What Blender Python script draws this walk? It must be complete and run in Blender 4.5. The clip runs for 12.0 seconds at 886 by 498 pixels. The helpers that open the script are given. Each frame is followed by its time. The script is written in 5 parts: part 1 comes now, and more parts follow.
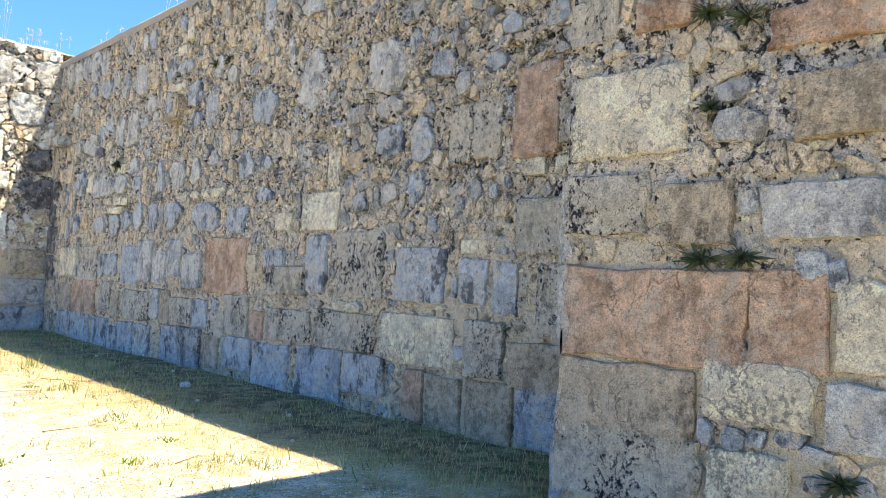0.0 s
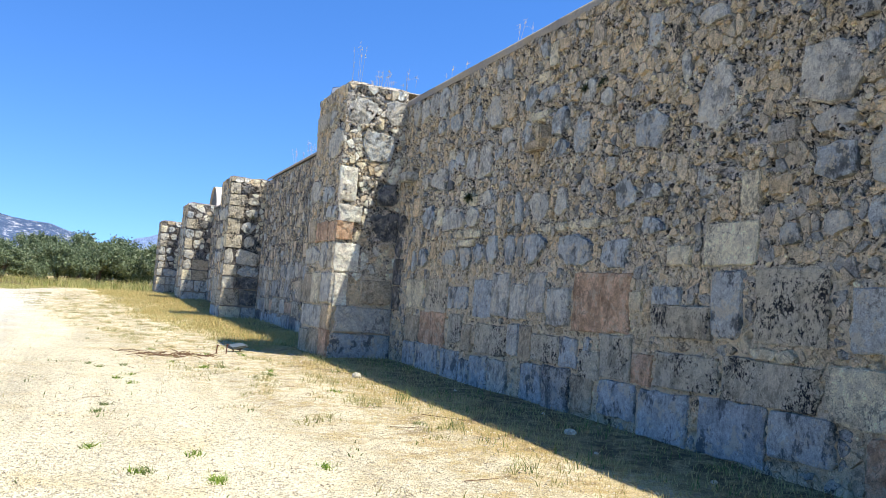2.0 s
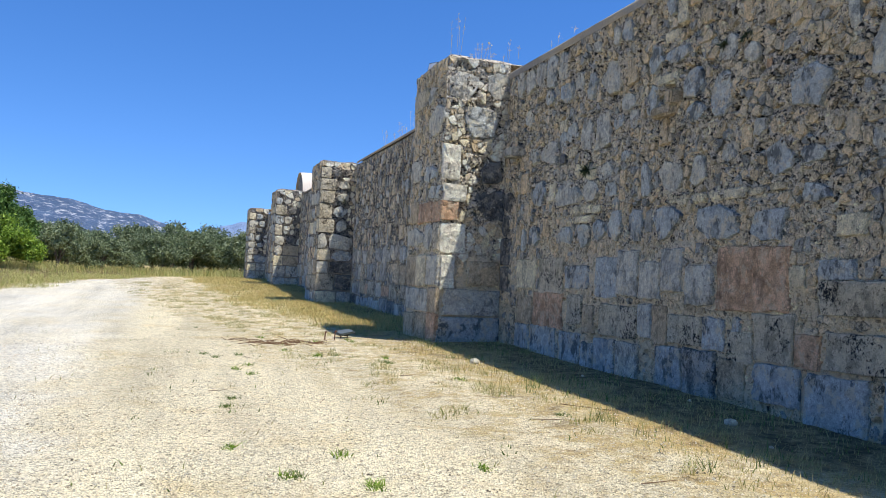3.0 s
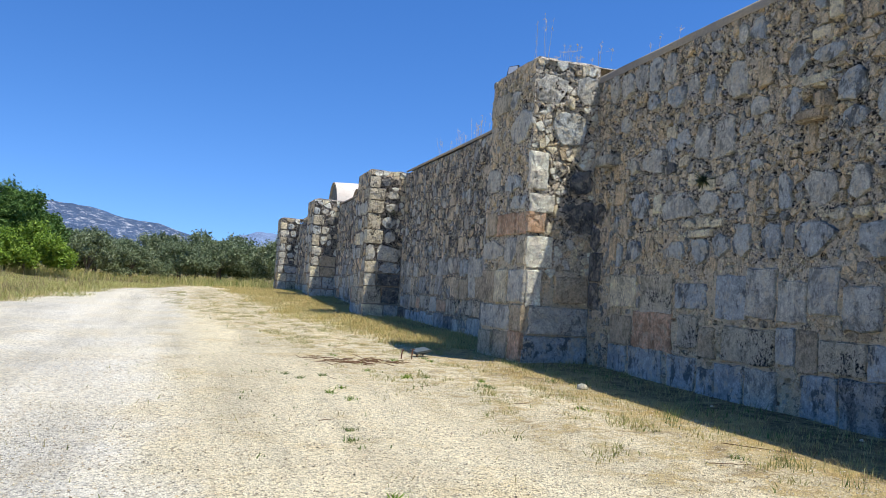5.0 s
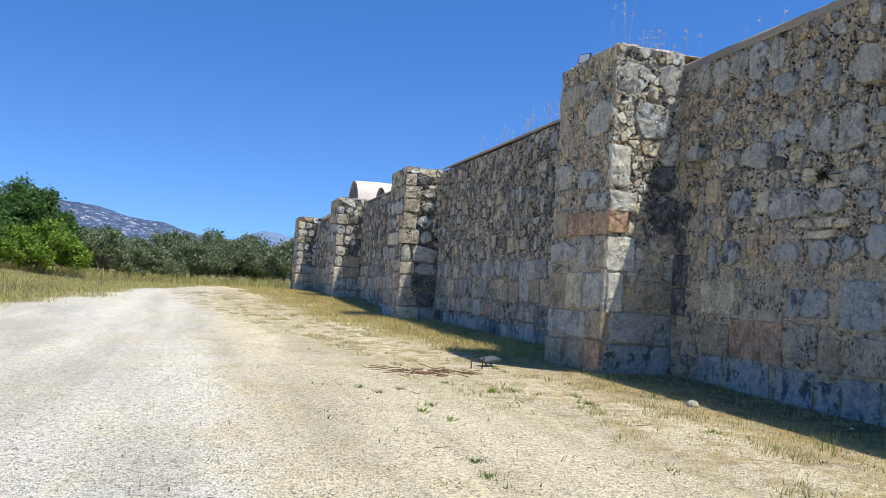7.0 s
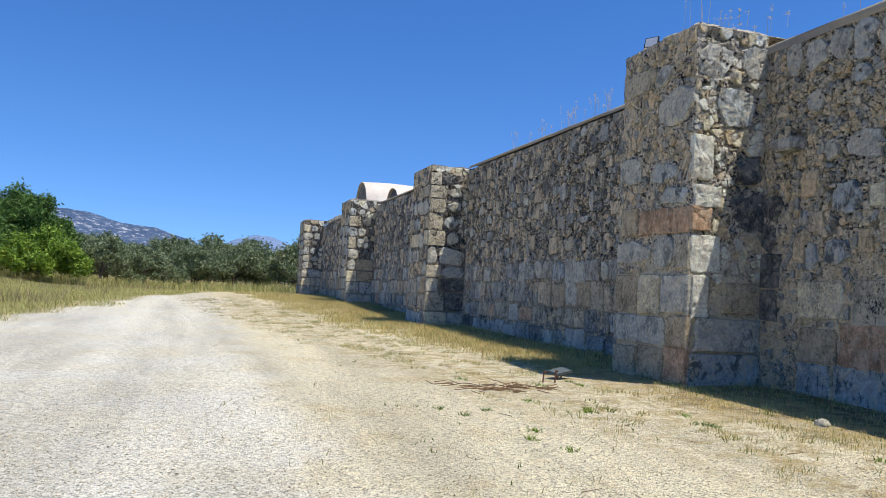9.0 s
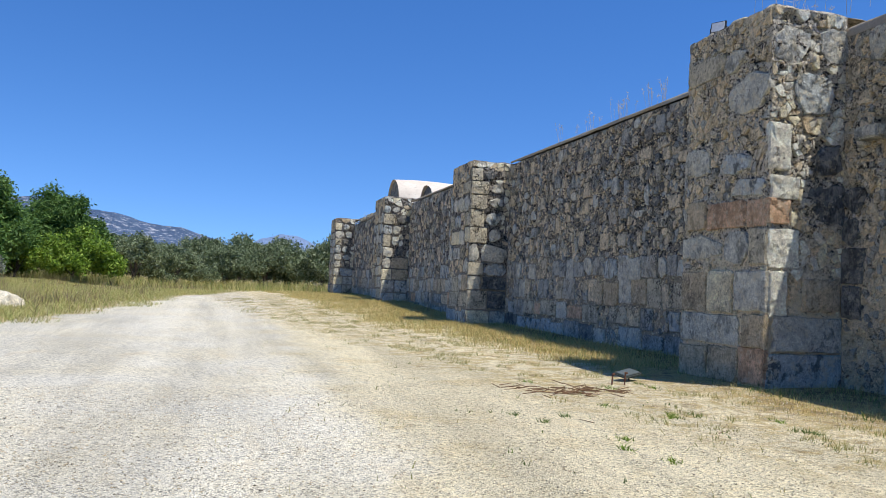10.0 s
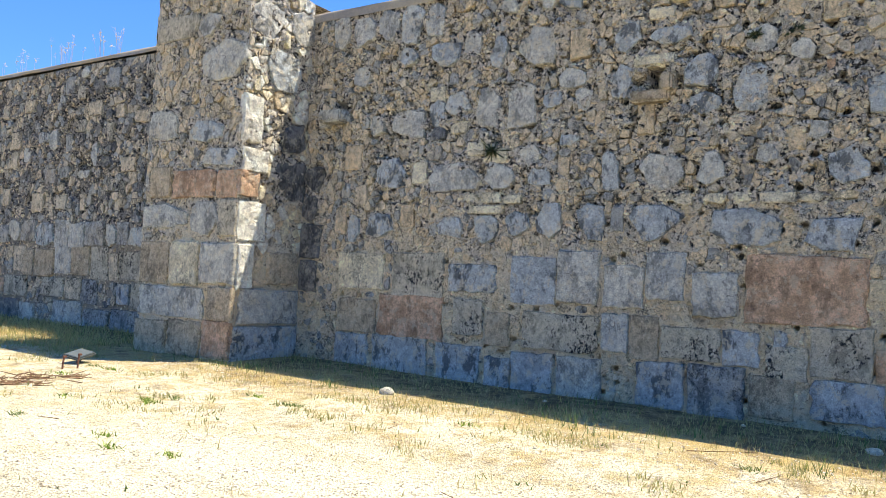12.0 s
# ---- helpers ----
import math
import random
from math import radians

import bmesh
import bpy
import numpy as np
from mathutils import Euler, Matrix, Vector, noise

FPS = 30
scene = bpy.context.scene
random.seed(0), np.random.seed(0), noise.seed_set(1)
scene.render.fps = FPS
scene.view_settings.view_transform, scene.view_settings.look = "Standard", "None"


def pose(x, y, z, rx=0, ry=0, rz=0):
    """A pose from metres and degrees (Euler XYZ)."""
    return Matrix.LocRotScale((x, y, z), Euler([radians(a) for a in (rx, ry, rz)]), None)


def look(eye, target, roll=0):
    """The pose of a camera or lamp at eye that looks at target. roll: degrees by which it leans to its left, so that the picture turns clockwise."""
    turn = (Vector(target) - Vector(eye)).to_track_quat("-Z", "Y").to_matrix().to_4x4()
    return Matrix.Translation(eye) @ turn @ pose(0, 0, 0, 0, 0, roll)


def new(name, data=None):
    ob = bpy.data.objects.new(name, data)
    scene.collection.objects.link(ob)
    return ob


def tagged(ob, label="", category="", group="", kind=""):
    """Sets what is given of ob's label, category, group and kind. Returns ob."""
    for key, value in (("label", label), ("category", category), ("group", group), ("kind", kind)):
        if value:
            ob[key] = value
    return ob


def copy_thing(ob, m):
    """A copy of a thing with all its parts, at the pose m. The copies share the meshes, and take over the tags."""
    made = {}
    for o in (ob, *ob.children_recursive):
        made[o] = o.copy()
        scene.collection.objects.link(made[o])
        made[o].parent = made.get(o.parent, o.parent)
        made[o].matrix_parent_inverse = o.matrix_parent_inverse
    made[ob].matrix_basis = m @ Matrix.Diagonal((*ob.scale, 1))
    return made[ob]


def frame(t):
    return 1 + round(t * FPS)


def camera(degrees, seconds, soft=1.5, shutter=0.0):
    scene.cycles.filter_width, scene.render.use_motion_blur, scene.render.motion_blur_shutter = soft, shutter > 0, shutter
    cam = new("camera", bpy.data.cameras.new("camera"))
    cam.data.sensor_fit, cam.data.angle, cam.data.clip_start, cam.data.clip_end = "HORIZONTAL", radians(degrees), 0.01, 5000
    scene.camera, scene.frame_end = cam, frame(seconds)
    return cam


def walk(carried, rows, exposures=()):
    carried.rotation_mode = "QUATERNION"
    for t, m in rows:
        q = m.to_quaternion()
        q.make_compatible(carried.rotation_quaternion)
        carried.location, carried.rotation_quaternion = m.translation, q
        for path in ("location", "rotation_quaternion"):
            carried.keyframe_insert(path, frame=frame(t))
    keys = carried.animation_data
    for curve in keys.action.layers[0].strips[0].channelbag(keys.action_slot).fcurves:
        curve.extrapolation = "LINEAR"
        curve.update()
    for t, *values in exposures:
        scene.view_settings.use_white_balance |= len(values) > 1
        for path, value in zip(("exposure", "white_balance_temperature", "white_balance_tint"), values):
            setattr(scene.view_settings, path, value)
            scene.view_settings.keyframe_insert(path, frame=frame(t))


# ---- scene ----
cam = camera(58.3, 12.0, 0.7)
METRES, EYE, TILT, LEAN, TURN = 9.0, 1.5, -0.76, -0.72, -43.4
ROWS = [
    (0.0, 0.0, 0.0, 0.0, -0.15, 3.8, -2.25),
    (0.5, -0.043, 0.0161, 0.0013, 2.91, 4.21, -3.57),
    (1.0, -0.0755, 0.034, 0.0005, 7.82, 5.47, -3.73),
    (1.5, -0.1137, 0.0595, 0.0042, 15.14, 5.57, -3.41),
    (2.0, -0.1584, 0.0737, 0.0037, 19.17, 5.0, -4.08),
    (2.5, -0.1982, 0.0899, 0.004, 21.6, 4.06, -3.16),
    (3.0, -0.2434, 0.1102, 0.0064, 24.85, 3.14, -2.58),
    (3.5, -0.2931, 0.117, 0.0091, 25.99, 2.9, -3.09),
    (5.5, -0.449, 0.164, 0.0085, 25.75, 4.46, -3.46),
    (6.0, -0.4901, 0.1821, 0.0118, 25.51, 4.74, -3.4),
    (6.5, -0.538, 0.1889, 0.0127, 26.51, 3.97, -3.7),
    (7.0, -0.5765, 0.1953, 0.0108, 26.21, 3.93, -3.61),
    (9.0, -0.7456, 0.2585, 0.0149, 25.73, 4.06, -2.77),
    (9.5, -0.7836, 0.268, 0.0165, 25.64, 3.9, -3.56),
    (10.0, -0.8242, 0.2822, 0.0148, 27.51, 3.82, -2.43),
    (10.5, -0.8665, 0.2968, 0.0167, 28.06, 3.53, -2.01),
    (11.0, -0.8949, 0.3123, 0.017, 18.33, 3.54, -3.26),
    (11.5, -0.9059, 0.3245, 0.0152, 2.59, 3.5, -2.63),
    (12.0, -0.9105, 0.3489, 0.0174, -13.0, 3.34, -2.34),
]
EXPOSURES = ((0, 1.54, 7250, 12), (0.5, 1.48, 7150, 12), (1, 1.28, 6950, 11), (1.5, 1, 6800, 10.5), (2, 0.72, 6675, 10), (2.5, 0.52, 6587, 10), (3.5, 0.24, 6500, 10), (5.5, 0.24, 6500, 10), (10.5, 0.12, 6500, 10), (11, 0.18, 6550, 10), (11.5, 0.5, 6750, 10), (12, 1, 7000, 11))
walk(cam, [(t, pose(0, 0, EYE, TILT, LEAN, TURN) @ pose(METRES * x, METRES * y, METRES * z, 90 + pitch, roll, yaw)) for t, x, y, z, yaw, pitch, roll in ROWS], EXPOSURES)

# ---- world, sun ----
SUN_WAY = Vector((0.278, -0.31, 1.0)).normalized()
elevation, azimuth = math.asin(SUN_WAY.z), math.atan2(SUN_WAY.x, SUN_WAY.y)
world = bpy.data.worlds.new("sky")
scene.world = world
world.use_nodes = True
wn = world.node_tree
sky = wn.nodes.new("ShaderNodeTexSky")
sky.sky_type, sky.sun_disc = "NISHITA", False
sky.sun_elevation, sky.sun_rotation = elevation, azimuth
sky.altitude, sky.air_density, sky.dust_density, sky.ozone_density = 1000, 0.88, 0.0, 3.0
back = wn.nodes["Background"]
back.inputs["Strength"].default_value = 0.148
deep = wn.nodes.new("ShaderNodeHueSaturation")
deep.inputs["Saturation"].default_value = 1.27
deep.inputs["Hue"].default_value = 0.508
deep.inputs["Value"].default_value = 1.22
ways = wn.nodes.new("ShaderNodeTexCoord")
lift = wn.nodes.new("ShaderNodeVectorMath")
lift.operation, lift.inputs[1].default_value = "ADD", (0.0, 0.0, 0.11)
wn.links.new(ways.outputs["Generated"], lift.inputs[0])
wn.links.new(lift.outputs[0], sky.inputs["Vector"])
wn.links.new(sky.outputs[0], deep.inputs["Color"])
wn.links.new(deep.outputs[0], back.inputs[0])
sun = new("sun", bpy.data.lights.new("sun", "SUN"))
sun.data.energy, sun.data.angle, sun.data.color = 4.65, radians(0.53), (1.0, 0.95, 0.87)
sun.matrix_world = look(SUN_WAY * 60, (0, 0, 0))

# ---- materials ----


class Nodes:
    """A small helper to wire procedural materials."""

    def __init__(self, name, roughness=0.9):
        self.mat = bpy.data.materials.new(name)
        self.mat.use_nodes = True
        self.tree = self.mat.node_tree
        self.bsdf = self.tree.nodes["Principled BSDF"]
        self.bsdf.inputs["Roughness"].default_value = roughness
        self.bsdf.inputs["Specular IOR Level"].default_value = 0.25
        self.geo = self.tree.nodes.new("ShaderNodeNewGeometry")
        self.place = self.geo.outputs["Position"]

    def link(self, a, b):
        self.tree.links.new(a, b)

    def noise(self, scale, detail=4, rough=0.6, stretch=None):
        n = self.tree.nodes.new("ShaderNodeTexNoise")
        n.inputs["Scale"].default_value, n.inputs["Detail"].default_value, n.inputs["Roughness"].default_value = scale, detail, rough
        if stretch:
            m = self.tree.nodes.new("ShaderNodeMapping")
            m.inputs["Scale"].default_value = stretch
            self.link(self.place, m.inputs[0])
            self.link(m.outputs[0], n.inputs["Vector"])
        else:
            self.link(self.place, n.inputs["Vector"])
        return n.outputs["Fac"]

    def cells(self, scale, feature="F1"):
        n = self.tree.nodes.new("ShaderNodeTexVoronoi")
        n.feature = feature
        n.inputs["Scale"].default_value = scale
        self.link(self.place, n.inputs["Vector"])
        return n

    def cracks(self, scale):
        """Distance to a net of wandering cracks, broken up by a second noise."""
        warp = self.tree.nodes.new("ShaderNodeTexNoise")
        warp.inputs["Scale"].default_value, warp.inputs["Detail"].default_value = 9.0, 5
        self.link(self.place, warp.inputs["Vector"])
        mixed = self.tree.nodes.new("ShaderNodeMix")
        mixed.data_type, mixed.blend_type = "RGBA", "ADD"
        mixed.inputs[0].default_value = 0.22
        self.link(self.place, mixed.inputs[6])
        self.link(warp.outputs["Color"], mixed.inputs[7])
        net = self.tree.nodes.new("ShaderNodeTexVoronoi")
        net.feature = "DISTANCE_TO_EDGE"
        net.inputs["Scale"].default_value = scale
        self.link(mixed.outputs[2], net.inputs["Vector"])
        return self.math("ADD", net.outputs["Distance"], self.ramp(self.noise(2.3, 3, 0.6), (0.42, 0.0), (0.55, 0.08)))

    def ramp(self, fac, *stops):
        r = self.tree.nodes.new("ShaderNodeValToRGB")
        while len(r.color_ramp.elements) < len(stops):
            r.color_ramp.elements.new(0.5)
        for e, (p, c) in zip(r.color_ramp.elements, stops):
            e.position = p
            e.color = (*c, 1) if isinstance(c, tuple) else (c, c, c, 1)
        self.link(fac, r.inputs[0])
        return r.outputs[0]

    def mix(self, fac, a, b, blend="MIX"):
        m = self.tree.nodes.new("ShaderNodeMix")
        m.data_type, m.blend_type = "RGBA", blend
        for socket, v in ((m.inputs[0], fac), (m.inputs[6], a), (m.inputs[7], b)):
            if isinstance(v, (int, float)):
                socket.default_value = v
            elif isinstance(v, tuple):
                socket.default_value = (*v, 1)
            else:
                self.link(v, socket)
        return m.outputs[2]

    def math(self, op, a, b):
        m = self.tree.nodes.new("ShaderNodeMath")
        m.operation = op
        for socket, v in zip(m.inputs, (a, b)):
            if isinstance(v, (int, float)):
                socket.default_value = v
            else:
                self.link(v, socket)
        return m.outputs[0]

    def chance(self):
        """A number from 0 to 1 for each object and each loose piece."""
        info = self.tree.nodes.new("ShaderNodeObjectInfo")
        s = self.math("ADD", info.outputs["Random"], self.geo.outputs["Random Per Island"])
        return self.math("FRACT", s, 0)

    def bump(self, height, strength=0.5, distance=0.02, before=None):
        b = self.tree.nodes.new("ShaderNodeBump")
        b.inputs["Strength"].default_value, b.inputs["Distance"].default_value = strength, distance
        self.link(height, b.inputs["Height"])
        if before:
            self.link(before, b.inputs["Normal"])
        return b.outputs[0]

    def done(self, colour, normal=None):
        if isinstance(colour, tuple):
            self.bsdf.inputs["Base Color"].default_value = (*colour, 1)
        else:
            self.link(colour, self.bsdf.inputs["Base Color"])
        if normal:
            self.link(normal, self.bsdf.inputs["Normal"])
        return self.mat


def stone_material(name, a, b, c, dark=0.3, crust=0.35, stain=0.4):
    """Weathered stone between the colours a, b and c from block to block: broad patches, dark weather stains, pale lime crust, specks."""
    n = Nodes(name, 0.92)
    a, b, c = ((x * 1.05, y, z * 0.83) for x, y, z in (a, b, c))
    piece = n.ramp(n.chance(), (0.0, a), (0.5, b), (1.0, c))
    col = n.mix(n.ramp(n.noise(4.5, 5, 0.65), (0.44, 0.0), (0.56, 0.8)), piece, tuple(min(1, x * 1.22 + 0.02) for x in b))
    col = n.mix(n.ramp(n.noise(4.2, 6, 0.72, (1, 1, 0.6)), (0.525, 0.0), (0.585, stain)), col, tuple(x * 0.34 for x in a))
    col = n.mix(0.8, col, n.ramp(n.noise(17, 6, 0.75), (0.34, 0.62), (0.5, 1.02), (0.66, 1.36)), "MULTIPLY")
    col = n.mix(0.8, col, n.ramp(n.noise(75, 4, 0.75), (0.34, 0.68), (0.66, 1.30)), "MULTIPLY")
    pale = n.noise(7.5, 7, 0.74)
    col = n.mix(n.ramp(pale, (0.535, 0.0), (0.56, crust)), col, (0.75, 0.66, 0.46))
    black = n.math("MULTIPLY", n.noise(26, 7, 0.82, (1, 1, 0.8)), n.ramp(n.noise(2.0, 4, 0.65), (0.30, 0.74), (0.65, 1.12)))
    col = n.mix(n.ramp(black, (0.535, 0.0), (0.565, min(1.0, dark * 1.1))), col, (0.028, 0.027, 0.026))
    flaw = n.cracks(4.0)
    col = n.mix(n.ramp(flaw, (0.008, 0.55), (0.02, 0.0)), col, (0.06, 0.05, 0.042))
    pits = n.cells(34)
    # The shade inside the pits is painted as dark dots.
    col = n.mix(n.ramp(pits.outputs["Distance"], (0.05, 0.85), (0.12, 0.0)), col, (0.05, 0.042, 0.035))
    normal = n.bump(n.noise(13, 7, 0.75), 0.9, 0.06)
    normal = n.bump(n.math("ADD", n.noise(80, 4, 0.7), n.ramp(pits.outputs["Distance"], (0.0, 0.0), (0.25, 0.6))), 0.8, 0.02, normal)
    return n.done(col, normal)


STONE = {
    "b": stone_material("blue_grey_stone", (0.35, 0.395, 0.455), (0.46, 0.505, 0.555), (0.59, 0.60, 0.60), 0.25, 0.65, 0.9),
    "g": stone_material("grey_stone", (0.46, 0.48, 0.505), (0.57, 0.57, 0.55), (0.50, 0.505, 0.51), 0.3, 0.65, 0.6),
    "c": stone_material("cream_stone", (0.74, 0.665, 0.52), (0.79, 0.72, 0.57), (0.68, 0.60, 0.46), 0.5, 0.5, 0.25),
    # pale dressed limestone, made paler still for the sun on the buttress sides
    "w": stone_material("sunlit_dressed_stone", (0.76, 0.74, 0.70), (0.81, 0.79, 0.75), (0.70, 0.68, 0.65), 0.12, 0.2, 0.2),
    "k": stone_material("mottled_stone", (0.56, 0.515, 0.43), (0.50, 0.465, 0.40), (0.62, 0.565, 0.46), 1.0, 0.5, 0.55),
    "t": stone_material("tan_stone", (0.54, 0.455, 0.35), (0.48, 0.40, 0.30), (0.58, 0.50, 0.39), 0.4, 0.45, 0.5),
    "p": stone_material("red_sandstone", (0.53, 0.345, 0.235), (0.60, 0.425, 0.31), (0.48, 0.305, 0.21), 0.15, 0.4, 0.5),
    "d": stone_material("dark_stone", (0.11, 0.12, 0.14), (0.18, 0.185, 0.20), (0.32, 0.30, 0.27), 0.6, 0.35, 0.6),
    "1": stone_material("tan_rubble", (0.71, 0.585, 0.42), (0.65, 0.53, 0.38), (0.76, 0.65, 0.49), 0.5, 0.5, 0.4),
    "2": stone_material("grey_rubble", (0.60, 0.515, 0.40), (0.66, 0.57, 0.45), (0.47, 0.42, 0.36), 0.75, 0.5, 0.5),
    "3": stone_material("blue_rubble", (0.30, 0.32, 0.35), (0.39, 0.40, 0.41), (0.48, 0.43, 0.375), 0.7, 0.4, 0.6),
}


def mortar_material(name, a, b, c, dark):
    """Lime mortar: smooth buff pointing in places, eroded grit in others, with the shade of black hollows painted on.
    """
    n = Nodes(name, 0.95)
    col = n.ramp(n.noise(1.9, 6, 0.7), (0.35, a), (0.5, b), (0.65, c))
    grit = n.cells(26)
    tone = n.tree.nodes.new("ShaderNodeSeparateColor")
    n.link(grit.outputs["Color"], tone.inputs[0])
    sep = n.tree.nodes.new("ShaderNodeSeparateXYZ")
    n.link(n.place, sep.inputs[0])
    ragged = n.math("ADD", n.math("MULTIPLY", sep.outputs[2], 0.25), n.math("MULTIPLY", n.noise(1.4, 5, 0.7), 0.7))
    eroded = n.ramp(ragged, (0.70, 0.12), (1.0, 1.0))
    col = n.mix(n.math("MULTIPLY", eroded, 0.55), col, tuple((x + y + z) / 3 * k for x, y, z, k in ((*b, 1.04), (*b, 0.97), (*b, 0.84))))
    worn = n.math("MULTIPLY", n.ramp(n.noise(2.7, 5, 0.7), (0.42, 0.2), (0.56, 1.0)), eroded)
    col = n.mix(worn, col, n.mix(0.9, col, n.ramp(tone.outputs[0], (0.0, 0.5), (0.5, 1.0), (1.0, 1.25)), "MULTIPLY"))
    col = n.mix(worn, col, n.mix(1.0, col, n.ramp(n.noise(32, 7, 0.8), (0.36, 0.4), (0.5, 1.0), (0.64, 1.35)), "MULTIPLY"))
    col = n.mix(0.5, col, n.ramp(n.noise(90, 3, 0.7), (0.35, 0.7), (0.65, 1.25)), "MULTIPLY")
    # Near-black spots paint the shade of hollows that the mesh doesn't have.
    hollow_shade = n.math("MULTIPLY", n.noise(15, 7, 0.8), n.ramp(ragged, (0.65, 0.86), (1.05, 1.05)))
    col = n.mix(n.ramp(hollow_shade, (dark, 0.0), (dark + 0.025, 0.97)), col, (0.022, 0.018, 0.015))
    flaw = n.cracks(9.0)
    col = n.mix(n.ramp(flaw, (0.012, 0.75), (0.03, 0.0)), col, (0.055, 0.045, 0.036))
    normal = n.bump(n.noise(13, 7, 0.8), 0.9, 0.07)
    normal = n.bump(n.math("ADD", grit.outputs["Distance"], n.noise(70, 4, 0.7)), 0.7, 0.025, normal)
    return n.done(col, normal)


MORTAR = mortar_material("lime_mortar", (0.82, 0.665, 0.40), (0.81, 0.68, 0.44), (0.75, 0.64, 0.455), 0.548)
# Darker, greyer mix for all bays but the first and the farther buttresses.
GREY_MORTAR = mortar_material("dark_grey_mortar", (0.46, 0.38, 0.26), (0.41, 0.345, 0.25), (0.34, 0.295, 0.235), 0.53)


def plaster_material(name, a, b):
    n = Nodes(name, 0.93)
    col = n.ramp(n.noise(1.1, 6, 0.65), (0.35, a), (0.65, b))
    col = n.mix(0.4, col, n.ramp(n.noise(30, 4, 0.7), (0.3, 0.3), (0.7, 0.7)), "OVERLAY")
    col = n.mix(n.ramp(n.noise(5, 6, 0.7), (0.58, 0.0), (0.7, 0.5)), col, (0.2, 0.17, 0.13))
    return n.done(col, n.bump(n.noise(14, 5, 0.7), 0.5, 0.03))


CAPPING = plaster_material("mortar_capping", (0.38, 0.32, 0.22), (0.30, 0.26, 0.20))
VAULT = plaster_material("vault_plaster", (0.74, 0.67, 0.55), (0.62, 0.54, 0.43))


def ground_material():
    """Whitish track gravel, yellower gravel beside it, straw where the grass grows, darker brown at the wall's foot."""
    n = Nodes("gravel_ground", 0.95)
    sep = n.tree.nodes.new("ShaderNodeSeparateXYZ")
    n.link(n.place, sep.inputs[0])
    x, y = sep.outputs[0], sep.outputs[1]
    wander = n.math("MULTIPLY", n.math("SUBTRACT", n.noise(0.8, 6, 0.7), 0.5), 5.0)
    track = n.ramp(n.noise(0.45, 5, 0.6), (0.38, (0.73, 0.69, 0.56)), (0.62, (0.73, 0.67, 0.50)))
    sandy = n.ramp(n.noise(0.9, 6, 0.7), (0.38, (0.72, 0.625, 0.40)), (0.52, (0.73, 0.65, 0.43)), (0.66, (0.65, 0.535, 0.30)))
    side = n.math("ADD", n.math("ADD", x, 2.6), n.math("MULTIPLY", wander, 0.7))
    gravel = n.mix(n.ramp(side, (0.0, 0.0), (1.0, 0.9)), track, sandy)
    pebbles = n.cells(62)
    tone = n.tree.nodes.new("ShaderNodeSeparateColor")
    n.link(pebbles.outputs["Color"], tone.inputs[0])
    gravel = n.mix(0.9, gravel, n.ramp(tone.outputs[0], (0.0, 0.30), (0.16, 0.85), (0.5, 1.0), (1.0, 1.25)), "MULTIPLY")
    gravel = n.mix(0.9, gravel, n.ramp(n.noise(19, 7, 0.82), (0.36, 0.38), (0.48, 1.0), (0.66, 1.22)), "MULTIPLY")
    gravel = n.mix(n.ramp(n.noise(1.9, 7, 0.75, (1.0, 0.35, 1.0)), (0.54, 0.0), (0.68, 0.35)), gravel, (0.66, 0.53, 0.31))
    ruts = n.noise(0.9, 4, 0.6, (1.0, 0.12, 1.0))
    gravel = n.mix(1.0, gravel, n.ramp(ruts, (0.35, 0.80), (0.5, 0.98), (0.65, 1.12)), "MULTIPLY")
    straw = n.ramp(n.noise(2.6, 6, 0.7), (0.38, (0.22, 0.15, 0.06)), (0.5, (0.54, 0.39, 0.145)), (0.62, (0.40, 0.32, 0.12)))
    straw = n.mix(0.85, straw, n.ramp(n.noise(55, 5, 0.8), (0.34, 0.35), (0.66, 1.4)), "MULTIPLY")
    foot_brown = n.ramp(n.noise(4.2, 6, 0.75), (0.40, (0.12, 0.085, 0.042)), (0.52, (0.28, 0.205, 0.095)), (0.62, (0.48, 0.37, 0.18)))
    foot_brown = n.mix(0.8, foot_brown, n.ramp(n.noise(60, 5, 0.8), (0.34, 0.4), (0.66, 1.5)), "MULTIPLY")
    # strip along the wall, and the verge west of the track
    strip = n.math("ADD", n.math("SUBTRACT", n.math("ADD", x, n.math("MULTIPLY", y, 0.04)), 3.0), wander)
    tufts = n.math("ADD", n.math("SUBTRACT", n.math("ADD", x, n.math("MULTIPLY", y, 0.15)), 2.3), n.math("MULTIPLY", wander, 0.6))
    bend = n.math("MULTIPLY", n.math("MAXIMUM", n.math("SUBTRACT", y, 26), 0.0), 0.20)
    edge = n.math("ADD", n.math("SUBTRACT", n.math("SUBTRACT", -8.3, x), n.math("MULTIPLY", bend, -0.85)), wander)
    far = n.math("ADD", n.math("SUBTRACT", y, 66.0), wander)
    mask = n.math("MAXIMUM", n.math("MAXIMUM", strip, edge), far)
    thin = n.math("MULTIPLY", n.ramp(tufts, (0.0, 0.0), (1.0, 1.0)), n.ramp(n.noise(3.3, 6, 0.75), (0.46, 0.0), (0.58, 0.75)))
    col = n.mix(thin, gravel, straw)
    col = n.mix(n.ramp(mask, (0.0, 0.0), (1.0, 0.85)), col, straw)
    # darker mottled brown towards the wall, with a wandering edge
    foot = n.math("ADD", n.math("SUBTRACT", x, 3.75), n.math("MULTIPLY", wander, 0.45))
    col = n.mix(n.ramp(foot, (0.0, 0.0), (0.5, 0.95)), col, foot_brown)
